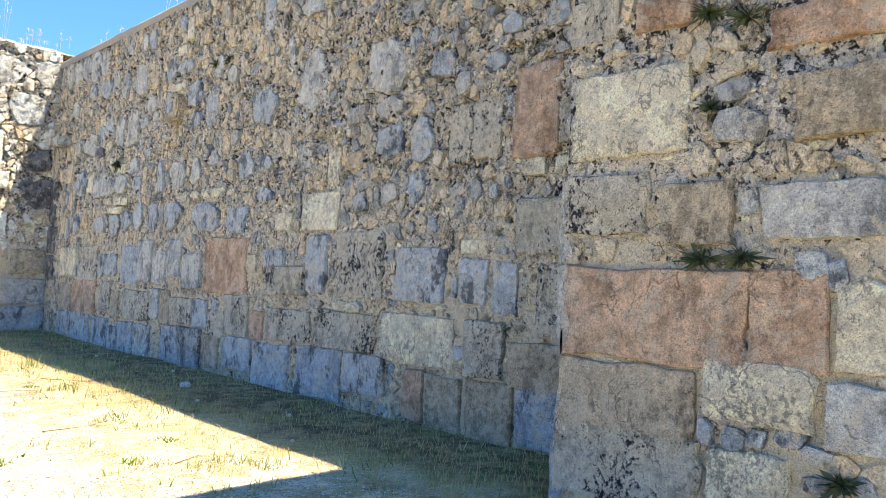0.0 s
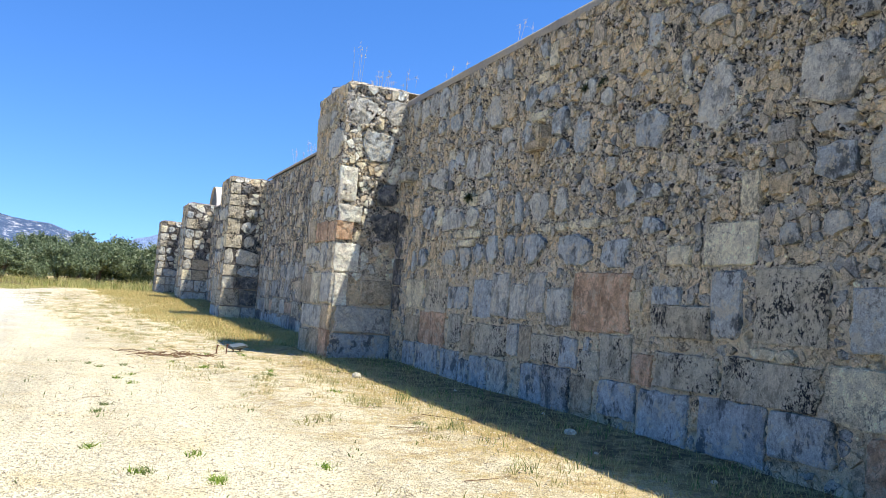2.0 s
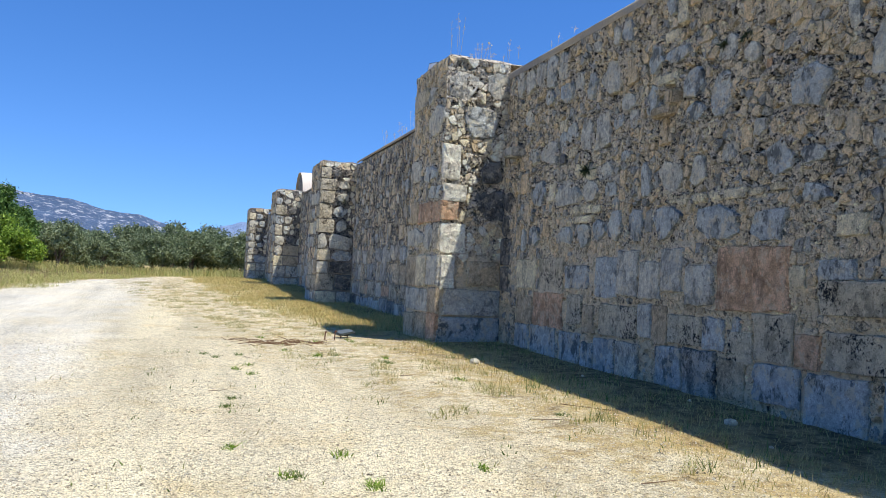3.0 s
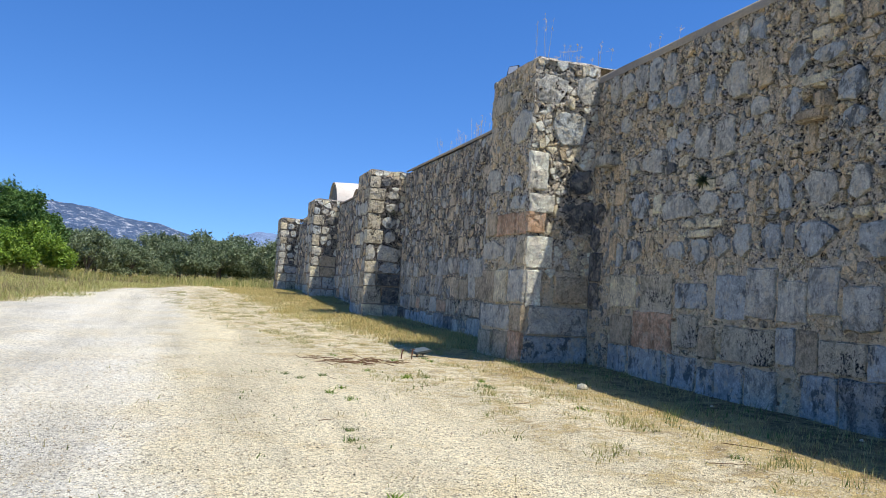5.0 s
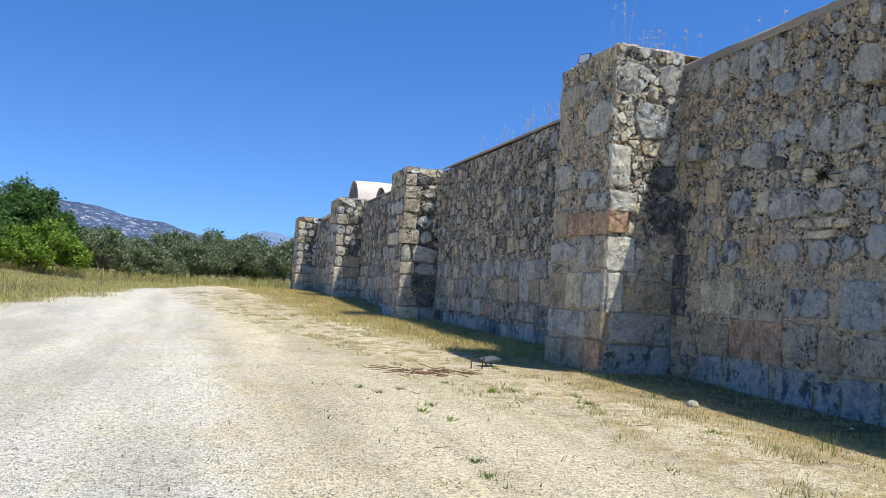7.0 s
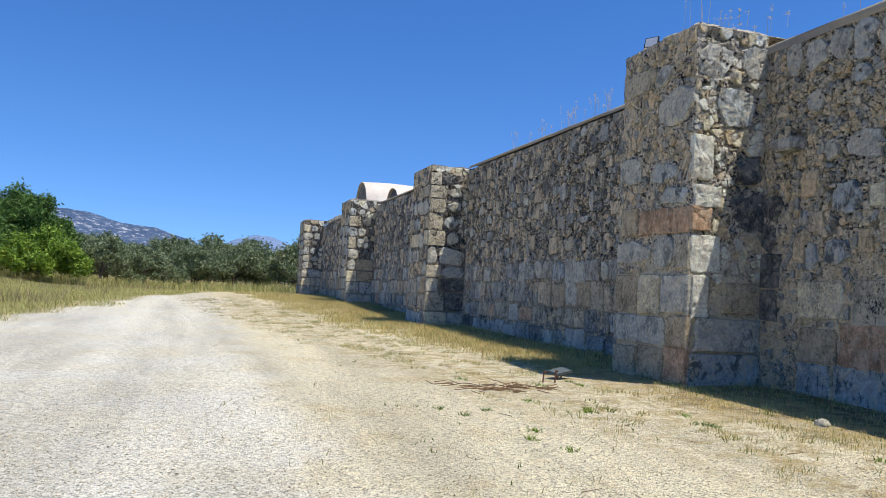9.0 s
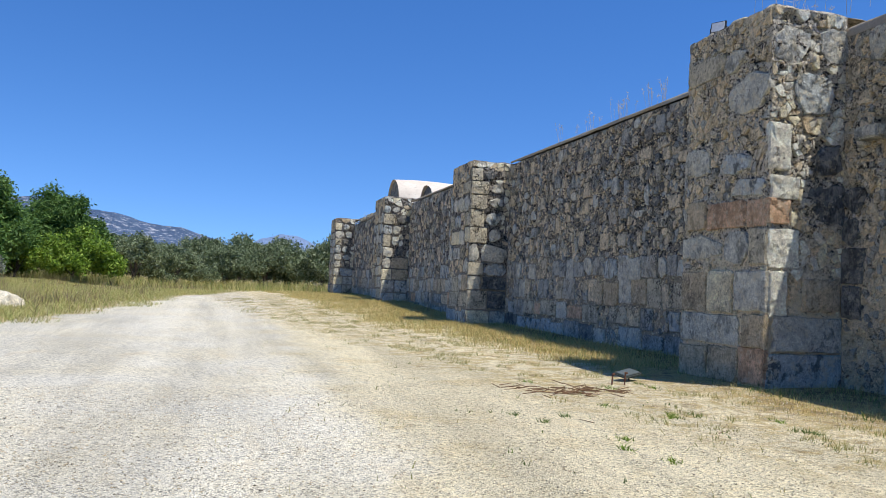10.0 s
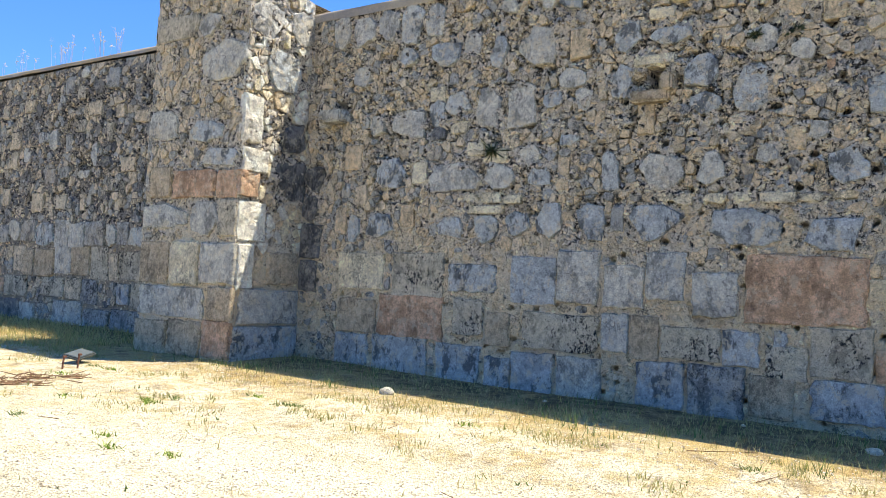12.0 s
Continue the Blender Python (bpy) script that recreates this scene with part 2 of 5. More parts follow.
    normal = n.bump(n.math("ADD", pebbles.outputs["Distance"], n.noise(24, 5, 0.8)), 0.8, 0.03)
    return n.done(col, normal)


GROUND = ground_material()


def leaf_material(name, stops, translucent=0.25):
    n = Nodes(name, 0.6)
    col = n.ramp(n.chance(), *stops)
    n.bsdf.inputs["Specular IOR Level"].default_value = 0.3
    out = n.tree.nodes["Material Output"]
    thin = n.tree.nodes.new("ShaderNodeBsdfTranslucent")
    n.link(col, thin.inputs[0])
    both = n.tree.nodes.new("ShaderNodeMixShader")
    both.inputs[0].default_value = translucent
    n.done(col)
    n.link(n.bsdf.outputs[0], both.inputs[1])
    n.link(thin.outputs[0], both.inputs[2])
    n.link(both.outputs[0], out.inputs[0])
    return n.mat


OLIVE = leaf_material("olive_leaves", ((0.0, (0.10, 0.14, 0.06)), (0.6, (0.20, 0.25, 0.12)), (1.0, (0.33, 0.37, 0.22))))
DEEP_GREEN = leaf_material("dark_leaves", ((0.0, (0.05, 0.11, 0.022)), (1.0, (0.15, 0.26, 0.055))))
BRIGHT_GREEN = leaf_material("bright_leaves", ((0.0, (0.05, 0.10, 0.012)), (0.5, (0.20, 0.33, 0.03)), (1.0, (0.32, 0.43, 0.07))))
GREY_LEAF = leaf_material("grey_leaves", ((0.0, (0.12, 0.15, 0.11)), (1.0, (0.30, 0.31, 0.25))))
DRY = leaf_material("dry_grass", ((0.0, (0.50, 0.37, 0.14)), (0.5, (0.68, 0.54, 0.23)), (0.75, (0.47, 0.44, 0.16)), (1.0, (0.24, 0.28, 0.08))), 0.2)
FIELD = leaf_material("field_grass", ((0.0, (0.60, 0.50, 0.22)), (0.5, (0.44, 0.43, 0.15)), (1.0, (0.22, 0.29, 0.07))), 0.2)
WEED = leaf_material("green_weeds", ((0.0, (0.09, 0.15, 0.03)), (1.0, (0.20, 0.26, 0.07))), 0.2)
TUFT = leaf_material("tuft_grass", ((0.0, (0.55, 0.45, 0.20)), (0.5, (0.44, 0.41, 0.16)), (1.0, (0.24, 0.29, 0.08))), 0.45)
BROWN_WEED = leaf_material("brown_weeds", ((0.0, (0.20, 0.15, 0.09)), (0.6, (0.34, 0.27, 0.15)), (1.0, (0.24, 0.27, 0.12))), 0.2)
STALK = leaf_material("pale_stalks", ((0.0, (0.55, 0.46, 0.32)), (1.0, (0.68, 0.60, 0.46))), 0.3)
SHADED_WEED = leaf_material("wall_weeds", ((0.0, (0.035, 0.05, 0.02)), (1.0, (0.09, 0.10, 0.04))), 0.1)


def bark_material():
    n = Nodes("bark", 0.95)
    col = n.ramp(n.noise(9, 5, 0.7, (1, 1, 0.2)), (0.3, (0.06, 0.05, 0.04)), (0.7, (0.19, 0.165, 0.13)))
    return n.done(col, n.bump(n.noise(14, 5, 0.7, (1, 1, 0.2)), 0.8, 0.04))


BARK = bark_material()


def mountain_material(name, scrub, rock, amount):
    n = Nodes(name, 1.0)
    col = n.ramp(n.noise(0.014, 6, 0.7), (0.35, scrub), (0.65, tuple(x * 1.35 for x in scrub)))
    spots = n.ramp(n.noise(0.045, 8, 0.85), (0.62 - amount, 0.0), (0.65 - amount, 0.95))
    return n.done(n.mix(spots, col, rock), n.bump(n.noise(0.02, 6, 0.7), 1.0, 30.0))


# Distance haze is put into the blue base colours of both ridges.
MOUNTAIN = mountain_material("hazy_scrub_mountain", (0.060, 0.098, 0.165), (0.58, 0.59, 0.60), 0.07)
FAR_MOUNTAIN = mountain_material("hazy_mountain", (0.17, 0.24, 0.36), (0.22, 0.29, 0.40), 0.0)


def plain_material(name, colour, roughness=0.5, metal=0.0, grain=25):
    n = Nodes(name, roughness)
    n.bsdf.inputs["Metallic"].default_value = metal
    col = n.mix(0.45, colour, n.ramp(n.noise(grain, 5, 0.7), (0.3, 0.3), (0.7, 0.7)), "OVERLAY")
    return n.done(col, n.bump(n.noise(grain * 3, 3, 0.6), 0.2, 0.004))


GREY_METAL = plain_material("grey_painted_metal", (0.42, 0.43, 0.42), 0.45, 0.3)
DARK_METAL = plain_material("dark_metal", (0.06, 0.06, 0.06), 0.5, 0.4)
RUST = plain_material("rusty_metal", (0.17, 0.08, 0.05), 0.8, 0.2)
LENS = plain_material("lamp_glass", (0.55, 0.58, 0.60), 0.12)
WHITE_STONE = stone_material("white_limestone", (0.66, 0.64, 0.58), (0.72, 0.69, 0.62), (0.62, 0.60, 0.55), 0.1, 0.5)
TWIG = plain_material("dry_twigs", (0.17, 0.10, 0.055), 0.9)

# ---- builders ----
rng = np.random.default_rng(7)


def lattice(a, b, scale, seed):
    """Smooth value noise from -1 to 1 over two arrays."""
    table = np.random.default_rng(seed).uniform(-1, 1, (64, 64))
    a, b = np.asarray(a, float) / scale, np.asarray(b, float) / scale
    i, j = np.floor(a).astype(int), np.floor(b).astype(int)
    f, g = a - i, b - j
    f, g = f * f * (3 - 2 * f), g * g * (3 - 2 * g)
    v = lambda p, q: table[p % 64, q % 64]
    return (v(i, j) * (1 - f) + v(i + 1, j) * f) * (1 - g) + (v(i, j + 1) * (1 - f) + v(i + 1, j + 1) * f) * g


def fractal(a, b, scale, seed, octaves=4, gain=0.55):
    total, amp = 0, 1.0
    for k in range(octaves):
        total = total + amp * lattice(a, b, scale / 2 ** k, seed + k)
        amp *= gain
    return total


def mesh_of(name, verts, faces, smooth=True):
    me = bpy.data.meshes.new(name)
    me.from_pydata([tuple(map(float, v)) for v in verts], [], [tuple(map(int, f)) for f in faces])
    if smooth:
        me.polygons.foreach_set("use_smooth", [True] * len(me.polygons))
    me.update()
    return me


def part(name, me, mat, parent=None, label="", place=None):
    """Links a mesh, or a bmesh, as one object, under parent where given."""
    if isinstance(me, bmesh.types.BMesh):
        data = bpy.data.meshes.new(name)
        me.to_mesh(data)
        me.free()
        me = data
    if mat and not me.materials:
        me.materials.append(mat)
    ob = new(name, me)
    if place is not None:
        ob.location = place
    if parent:
        ob.parent = parent
    if label:
        ob["label"] = label
    return ob


def ground_z(x, y):
    x, y = np.asarray(x, float), np.asarray(y, float)
    rise = np.clip((y - 34) / 12, 0, 1)
    z = 0.05 + 0.009 * np.clip(y, -20, 45) + 0.03 * np.clip(x, -4, 5) + 0.22 * rise * rise * (3 - 2 * rise)
    bank = np.clip((-9.0 - x) / 4, 0, 1) * 0.35
    z = z + bank * bank * (3 - 2 * np.minimum(bank, 1))
    return z + 0.022 * fractal(x, y, 2.2, 31, 3) * np.clip(1.2 - np.hypot(x, y - 12) / 80, 0.2, 1)


class Face:
    """An upright masonry face: origin at its foot, u along it, z up, n outward."""

    def __init__(self, origin, along, outward, length, low, high, seed, rough=1.0):
        self.o, self.u, self.n = np.array(origin, float), np.array(along, float), np.array(outward, float)
        self.length, self.low, self.high, self.seed, self.rough = length, low, high, seed, rough
        self.along_x = abs(self.u[0]) > 0.5
        self.pits = []

    def swell(self, u, z):
        fade = np.clip(np.minimum(u, self.length - u) / 0.35, 0, 1)
        return 0.03 * self.rough * fractal(u + 50, z + 50, 1.7, self.seed, 2) * fade

    def relief(self, u, z):
        fade = np.clip(np.minimum(np.minimum(u, self.length - u) / 0.08, (self.high - z) / 0.06), 0, 1)
        worn = np.clip((z - 2.1) / 0.8, 0.3, 1)
        d = -0.012 + 0.008 * worn + 0.030 * self.rough * fractal(u + 50, z + 50, 0.15, self.seed + 9, 4, 0.7) * worn
        rift = fractal(u + 20, z + 20, 0.30, self.seed + 40, 3, 0.6)
        d = d - 0.09 * self.rough * np.clip(1 - np.abs(rift) / 0.11, 0, 1) * worn
        for pu, pz, r, deep in self.pits:
            near = np.abs(u - pu) < 3 * r
            d = d - near * deep * np.exp(-(((u - pu) / r) ** 2 + ((z - pz) / (0.75 * r)) ** 2) ** 4)
        return self.swell(u, z) + d * fade

    def at(self, u, z, d):
        u, z, d = np.broadcast_arrays(np.asarray(u, float), np.asarray(z, float), np.asarray(d, float))
        p = self.o + u[..., None] * self.u + d[..., None] * self.n
        p[..., 2] += z
        return p

    def grid(self, step, cut=()):
        """Vertices and quads of the mortar surface; cut: boxes (u0, u1, z0, z1, depth) sunk into it."""
        nu, nz = max(2, int(self.length / step)), max(2, int((self.high - self.low) / step))
        U, Z = np.meshgrid(np.linspace(0, self.length, nu + 1), np.linspace(self.low, self.high, nz + 1), indexing="ij")
        D = self.relief(U, Z)
        for u0, u1, z0, z1, deep in cut:
            D = np.where((U > u0) & (U < u1) & (Z > z0) & (Z < z1), -deep, D)
        ids = np.arange((nu + 1) * (nz + 1)).reshape(nu + 1, nz + 1)
        quads = np.stack([ids[:-1, :-1], ids[1:, :-1], ids[1:, 1:], ids[:-1, 1:]], -1).reshape(-1, 4)
        if np.dot(np.cross(self.u, (0, 0, 1)), self.n) < 0:
            quads = quads[:, ::-1]
        return self.at(U, Z, D).reshape(-1, 3), quads


def merge(pieces):
    verts, faces, n = [], [], 0
    for v, f in pieces:
        verts.append(np.asarray(v))
        faces += [tuple(int(i) + n for i in q) for q in f]
        n += len(v)
    return np.concatenate(verts), faces


def stone_shape(face, outline, proud, fine=True, rough=0.006):
    """A stone that stands out of the face within an outline of (u, z), its front hewn unevenly; returns world vertices and faces."""
    c = outline.mean(0)
    n = len(outline)
    sizes = ((1.0, -0.06), (0.995, proud * 0.35), (0.95, proud * 0.95)) + (((0.74, proud * 1.05), (0.46, proud * 1.1), (0.2, proud * 1.1)) if fine else ())
    shift, tilt = rng.uniform(0, 60, 2), rng.normal(0, rough * 2.5, 2)
    hewn = lambda p: rough * 2.2 * fractal(p[:, 0] + shift[0], p[:, 1] + shift[1], 0.11, 88, 3, 0.6) + (p - c) @ tilt
    verts = []
    for k, (s, d) in enumerate(sizes):
        p = c + (outline - c) * s
        base = face.swell(p[:, 0], p[:, 1])
        verts.append(face.at(p[:, 0], p[:, 1], base + d + (hewn(p) if k > 1 else 0)))
    verts.append(face.at(c[0], c[1], face.swell(c[:1], c[1:])[0] + proud * 1.12 + hewn(c[None])[0])[None])
    faces = []
    for k in range(len(sizes) - 1):
        for i in range(n):
            j = (i + 1) % n
            faces.append((k * n + i, k * n + j, (k + 1) * n + j, (k + 1) * n + i))
    top, mid = (len(sizes) - 1) * n, len(sizes) * n
    faces += [(top + i, top + (i + 1) % n, mid) for i in range(n)]
    if np.dot(np.cross(face.u, (0, 0, 1)), face.n) < 0:
        faces = [f[::-1] for f in faces]
    return np.concatenate(verts), faces


def block_outline(u0, u1, z0, z1, loose):
    """A worn stone inside a box: straight wandering sides between broken corners, squared or, if loose, with five to eight odd sides."""
    cu, cz, hu, hz = (u0 + u1) / 2, (z0 + z1) / 2, (u1 - u0) / 2, (z1 - z0) / 2
    if loose:
        n = rng.integers(6, 9)
        a = (np.arange(n) + rng.uniform(-0.33, 0.33, n)) * 2 * np.pi / n + rng.uniform(0, 6.3)
        r = (np.abs(np.cos(a)) ** 4.5 + np.abs(np.sin(a)) ** 4.5) ** (-1 / 4.5) * rng.uniform(0.84, 1.10, n)
        p = np.stack([r * np.cos(a), r * np.sin(a)], 1)
    else:
        p = []
        for su, sz in ((1, 1), (-1, 1), (-1, -1), (1, -1)):
            ku, kz = 1 - abs(rng.normal(0, 0.035)), 1 - abs(rng.normal(0, 0.035))
            cut = rng.choice((0.03, 0.06, 0.16), p=(0.5, 0.35, 0.15))
            one, two = (su * ku, sz * (kz - cut * rng.uniform(0.5, 1.3))), (su * (ku - cut * min(1.5, hz / hu) * rng.uniform(0.5, 1.3)), sz * kz)
            p += [one, two] if su * sz > 0 else [two, one]
        p = np.array(p)
    p = np.array((cu, cz)) + p * (hu, hz)
    out = []
    for q, w in zip(p, np.roll(p, -1, 0)):
        m = int(np.clip(np.hypot(*(w - q)) / 0.06, 1, 6))
        out += [q + (w - q) * k / m for k in range(m)]
    out = np.array(out)
    c = out.mean(0)
    return c + (out - c) * (1 + np.clip(rng.normal(0, 0.004 / (0.3 * min(hu, hz) + 0.05), len(out)), -0.07, 0.07))[:, None]


def clip_cell(seed_point, others, reach):
    """The cell of a point among its neighbours, as a polygon."""
    x, y = seed_point
    poly = [(x - reach, y - reach), (x + reach, y - reach), (x + reach, y + reach), (x - reach, y + reach)]
    for ox, oy in others:
        mx, my, dx, dy = (x + ox) / 2, (y + oy) / 2, ox - x, oy - y
        out = []
        side = [(px - mx) * dx + (py - my) * dy for px, py in poly]
        for i, (p, s) in enumerate(zip(poly, side)):
            q, t = poly[i - 1], side[i - 1]
            if (s < 0) != (t < 0):
                k = t / (t - s)
                out.append((q[0] + k * (p[0] - q[0]), q[1] + k * (p[1] - q[1])))
            if s <= 0:
                out.append(p)
        poly = out
        if len(poly) < 3:
            return None
    return np.array(poly)


def round_cell(poly, shrink, n=9):
    """A polygon made rounder, smaller and uneven."""
    c = poly.mean(0)
    mids = (poly + np.roll(poly, -1, 0)) / 2
    pts = np.empty((len(poly) * 2, 2))
    pts[0::2], pts[1::2] = c + (poly - c) * 0.95, mids
    if len(pts) > n + 3:
        pts = pts[np.linspace(0, len(pts), n, endpoint=False).astype(int)]
    return c + (pts - c) * shrink * (1 + rng.normal(0, 0.06, (len(pts), 1)))


def rubble(face, blocks, low, high, pitch, skip):
    """Small stones that fill the face between the blocks: a list of (outline, proud)."""
    taken = [b for b in blocks]
    seeds, ghosts = [], []
    nz = int((high - low) / (pitch * 0.8))
    for k in range(nz):
        z = low + (k + 0.5) * (high - low) / nz
        nu = int(face.length / (pitch * 1.15))
        for i in range(nu):
            seeds.append(((i + 0.5 + 0.5 * (k % 2) + rng.uniform(-0.42, 0.42)) * face.length / nu, z + rng.uniform(-0.4, 0.4) * pitch))
    seeds = np.array(seeds)
    keep = rng.random(len(seeds)) > 0.30
    gap = pitch * 0.34
    for u0, u1, z0, z1 in taken:
        keep &= ~((seeds[:, 0] > u0 - gap) & (seeds[:, 0] < u1 + gap) & (seeds[:, 1] > z0 - gap) & (seeds[:, 1] < z1 + gap))
        mu, mz = max(2, int((u1 - u0) / pitch * 1.6)), max(2, int((z1 - z0) / pitch * 1.6))
        ghosts += [(u0 + (u1 - u0) * (i + 0.5) / mu, z0 + (z1 - z0) * (j + 0.5) / mz) for i in range(mu) for j in range(mz)]
    seeds = seeds[keep]
    everyone = np.concatenate([seeds, np.array(ghosts).reshape(-1, 2)])
    order = np.argsort(everyone[:, 0])
    ranked = everyone[order]
    out = []
    for s in seeds:
        if rng.random() < skip:
            continue
        a, b = np.searchsorted(ranked[:, 0], (s[0] - 2.2 * pitch, s[0] + 2.2 * pitch))
        near = ranked[a:b]
        dist = np.hypot(*(near - s).T)
        pick = np.argsort(dist)[1:13]
        poly = clip_cell(s, near[pick], pitch * 1.2)
        if poly is None:
            continue
        o = round_cell(poly, rng.choice((0.99, 0.9, 0.74), p=(0.45, 0.35, 0.2)))
        o[:, 0] = np.clip(o[:, 0], 0.01, face.length - 0.01)
        o[:, 1] = np.clip(o[:, 1], low - 0.1, face.high - 0.005)
        c = o.mean(0)
        if any(abs(c[0] - q[0]) < 1.5 * q[2] + 0.02 and abs(c[1] - q[1]) < 1.5 * q[2] + 0.02 for q in face.pits):
            continue
        out.append((o, rng.uniform(-0.006, 0.020) + rng.uniform(0, 0.02) * (c[1] > 2.4)))
    return out


def courses(length, low, rows, seed):
    """Blocks laid in rough courses: colour, u0, u1, z0, z1."""
    r = np.random.default_rng(seed)
    out, z = [], low
    for height, wide, kinds in rows:
        u = r.uniform(0, 0.1)
        while u < length - 0.15:
            w = min(wide * r.uniform(0.55, 1.4), length - u)
            if r.random() < 0.8:
                out.append((r.choice(list(kinds)), u + 0.015, u + w - 0.015, z + r.uniform(-0.03, 0.09), z + height - r.uniform(-0.02, 0.11)))
            u += w
        z += height
    return out


def scattered(length, low, high, count, seed, kinds="bbggggcktd"):
    """Larger loose stones set here and there in the rubble."""
    r = np.random.default_rng(seed)
    out, tries = [], 0
    while len(out) < count and tries < 6000:
        tries += 1
        w, h = r.uniform(0.13, 0.42), r.uniform(0.14, 0.42)
        u, z = r.uniform(0.02, length - w - 0.02), r.uniform(low, high - h)
        if all(u > b[2] + 0.05 or u + w < b[1] - 0.05 or z > b[4] + 0.05 or z + h < b[3] - 0.05 for b in out):
            out.append((r.choice(list(kinds)), u, u + w, z, z + h))
    return out


def masonry(owner, face, blocks, pitch, singles, skip=0.22, fill_kinds="1112222333", voids=()):
    """Blocks as stones of their own, rubble round them: the first ones picked apart, the rest joined by colour."""
    for kind, u0, u1, z0, z1 in blocks:
        loose = (kind in "bgd" and z0 > 1.9) or (u1 - u0) * (z1 - z0) < 0.03
        o = block_outline(u0 - 0.008, u1 + 0.008, z0 - 0.008, z1 + 0.008, loose)
        o[:, 0] = np.clip(o[:, 0], -0.012, face.length + 0.012)
        v, f = stone_shape(face, o, rng.uniform(0.014, 0.034) * (1.7 if face.along_x else 1.3), True, 0.0065 if face.along_x else 0.003)
        c = v.mean(0)
        part("stone", mesh_of("stone", v - c, f, False), STONE[kind], owner, place=c)
    loose = rubble(face, [b[1:] for b in [*blocks, *voids]], face.low + 0.25, face.high - 0.02, pitch, skip)
    order = rng.permutation(len(loose))
    joined = {}
    for rank, k in enumerate(order):
        o, proud = loose[k]
        kind = rng.choice(list(fill_kinds))
        v, f = stone_shape(face, o, proud, False, 0.005)
        if rank < singles:
            c = v.mean(0)
            part("stone", mesh_of("stone", v - c, f, False), STONE[kind], owner, place=c)
        else:
            joined.setdefault(kind, []).append((v, f))
    for kind, pieces in joined.items():
        v, f = merge(pieces)
        tagged(part("rubble", mesh_of("rubble", v, f, False), STONE[kind], owner), kind="stuff")


def chips(owner, face, blocks, count, seed, mats="c12"):
    """Countless small stone chips pressed into the mortar between the blocks."""
    r = np.random.default_rng(seed)
    for mat in mats:
        n = count // len(mats)
        u, z = r.uniform(0.05, face.length - 0.05, n), r.uniform(face.low + 0.5, face.high - 0.05, n)
        keep = np.ones(n, bool)
        for _, u0, u1, z0, z1 in blocks:
            keep &= ~((u > u0 + 0.01) & (u < u1 - 0.01) & (z > z0 + 0.01) & (z < z1 - 0.01))
        for pu, pz, q, _ in face.pits:
            keep &= np.hypot(u - pu, z - pz) > q * 1.2
        u, z = u[keep], z[keep]
        n = len(u)
        a = np.linspace(0, 2 * np.pi, 6, endpoint=False)[None] + r.uniform(-0.3, 0.3, (n, 6))
        w, h, tilt = r.uniform(0.012, 0.045, (n, 1)), r.uniform(0.008, 0.024, (n, 1)), r.normal(0, 0.5, (n, 1))
        rad = r.uniform(0.75, 1.2, (n, 6))
        pu, pz = w * rad * np.cos(a), h * rad * np.sin(a)
        U = u[:, None] + pu * np.cos(tilt) - pz * np.sin(tilt)
        Z = z[:, None] + pu * np.sin(tilt) + pz * np.cos(tilt)
        base = face.relief(u, z)[:, None]
        out = r.uniform(0.006, 0.022, (n, 1))
        rim = face.at(U, Z, base + out * r.uniform(0.5, 1.1, (n, 6)))
        foot = face.at(U, Z, base - 0.03 + 0 * U)
        mid = face.at(u[:, None], z[:, None], base + out * 1.1)
        V = np.concatenate([foot, rim, mid], 1).reshape(-1, 3)
        k = np.arange(n) * 13
        F = []
        for i in range(6):
            j = (i + 1) % 6
            F += np.stack([k + i, k + j, k + 6 + j, k + 6 + i], -1).tolist()
            F += np.stack([k + 6 + i, k + 6 + j, k + 12], -1).tolist()
        if np.dot(np.cross(face.u, (0, 0, 1)), face.n) < 0:
            F = [f[::-1] for f in F]
        tagged(part("stone_chips", mesh_of("stone_chips", V, F, False), STONE[mat], owner), kind="stuff")

# ---- ground ----


def sheet(xs, ys, name):
    X, Y = np.meshgrid(xs, ys, indexing="ij")
    Z = ground_z(X, Y)
    far = np.clip((np.hypot(X, Y - 20) - 120) / 400, 0, 1)
    Z = Z * (1 - far) + 0.6 * far
    ids = np.arange(X.size).reshape(X.shape)
    quads = np.stack([ids[:-1, :-1], ids[1:, :-1], ids[1:, 1:], ids[:-1, 1:]], -1).reshape(-1, 4)
    return mesh_of(name, np.stack([X, Y, Z], -1).reshape(-1, 3), quads)


def spread(a, b, step, ends):
    mid = np.arange(a, b, step)
    out = np.geomspace(step * 2, ends, 26)
    return np.concatenate([a - out[::-1], mid, b + out])


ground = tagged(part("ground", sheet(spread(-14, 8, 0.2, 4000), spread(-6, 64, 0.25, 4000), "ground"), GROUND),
                "pale gravel track with dry grass and browner ground beside it", "ground", kind="structure")

# ---- the long wall and its buttresses ----
WALL_X, TOP = 5.0, 5.55
OUTER = 3.72
BUTTRESS = ((0.75, 2.90, 5.75), (16.40, 18.45, 5.74), (30.20, 32.25, 5.48), (43.60, 45.75, 5.66), (59.60, 61.80, 5.80))


def wall_body(face, step, thick, cut=()):
    """The rough mortar face with a plain core behind it."""
    v, q = face.grid(step, cut)
    core = []
    for d in (0.0, -thick):
        for u, z in ((0, face.low), (face.length, face.low), (face.length, face.high), (0, face.high)):
            core.append(face.at(u, z, d))
    box = [(4, 5, 6, 7), (0, 1, 5, 4), (1, 2, 6, 5), (2, 3, 7, 6), (3, 0, 4, 7)]
    return merge([(v, q), (np.array(core), box)])


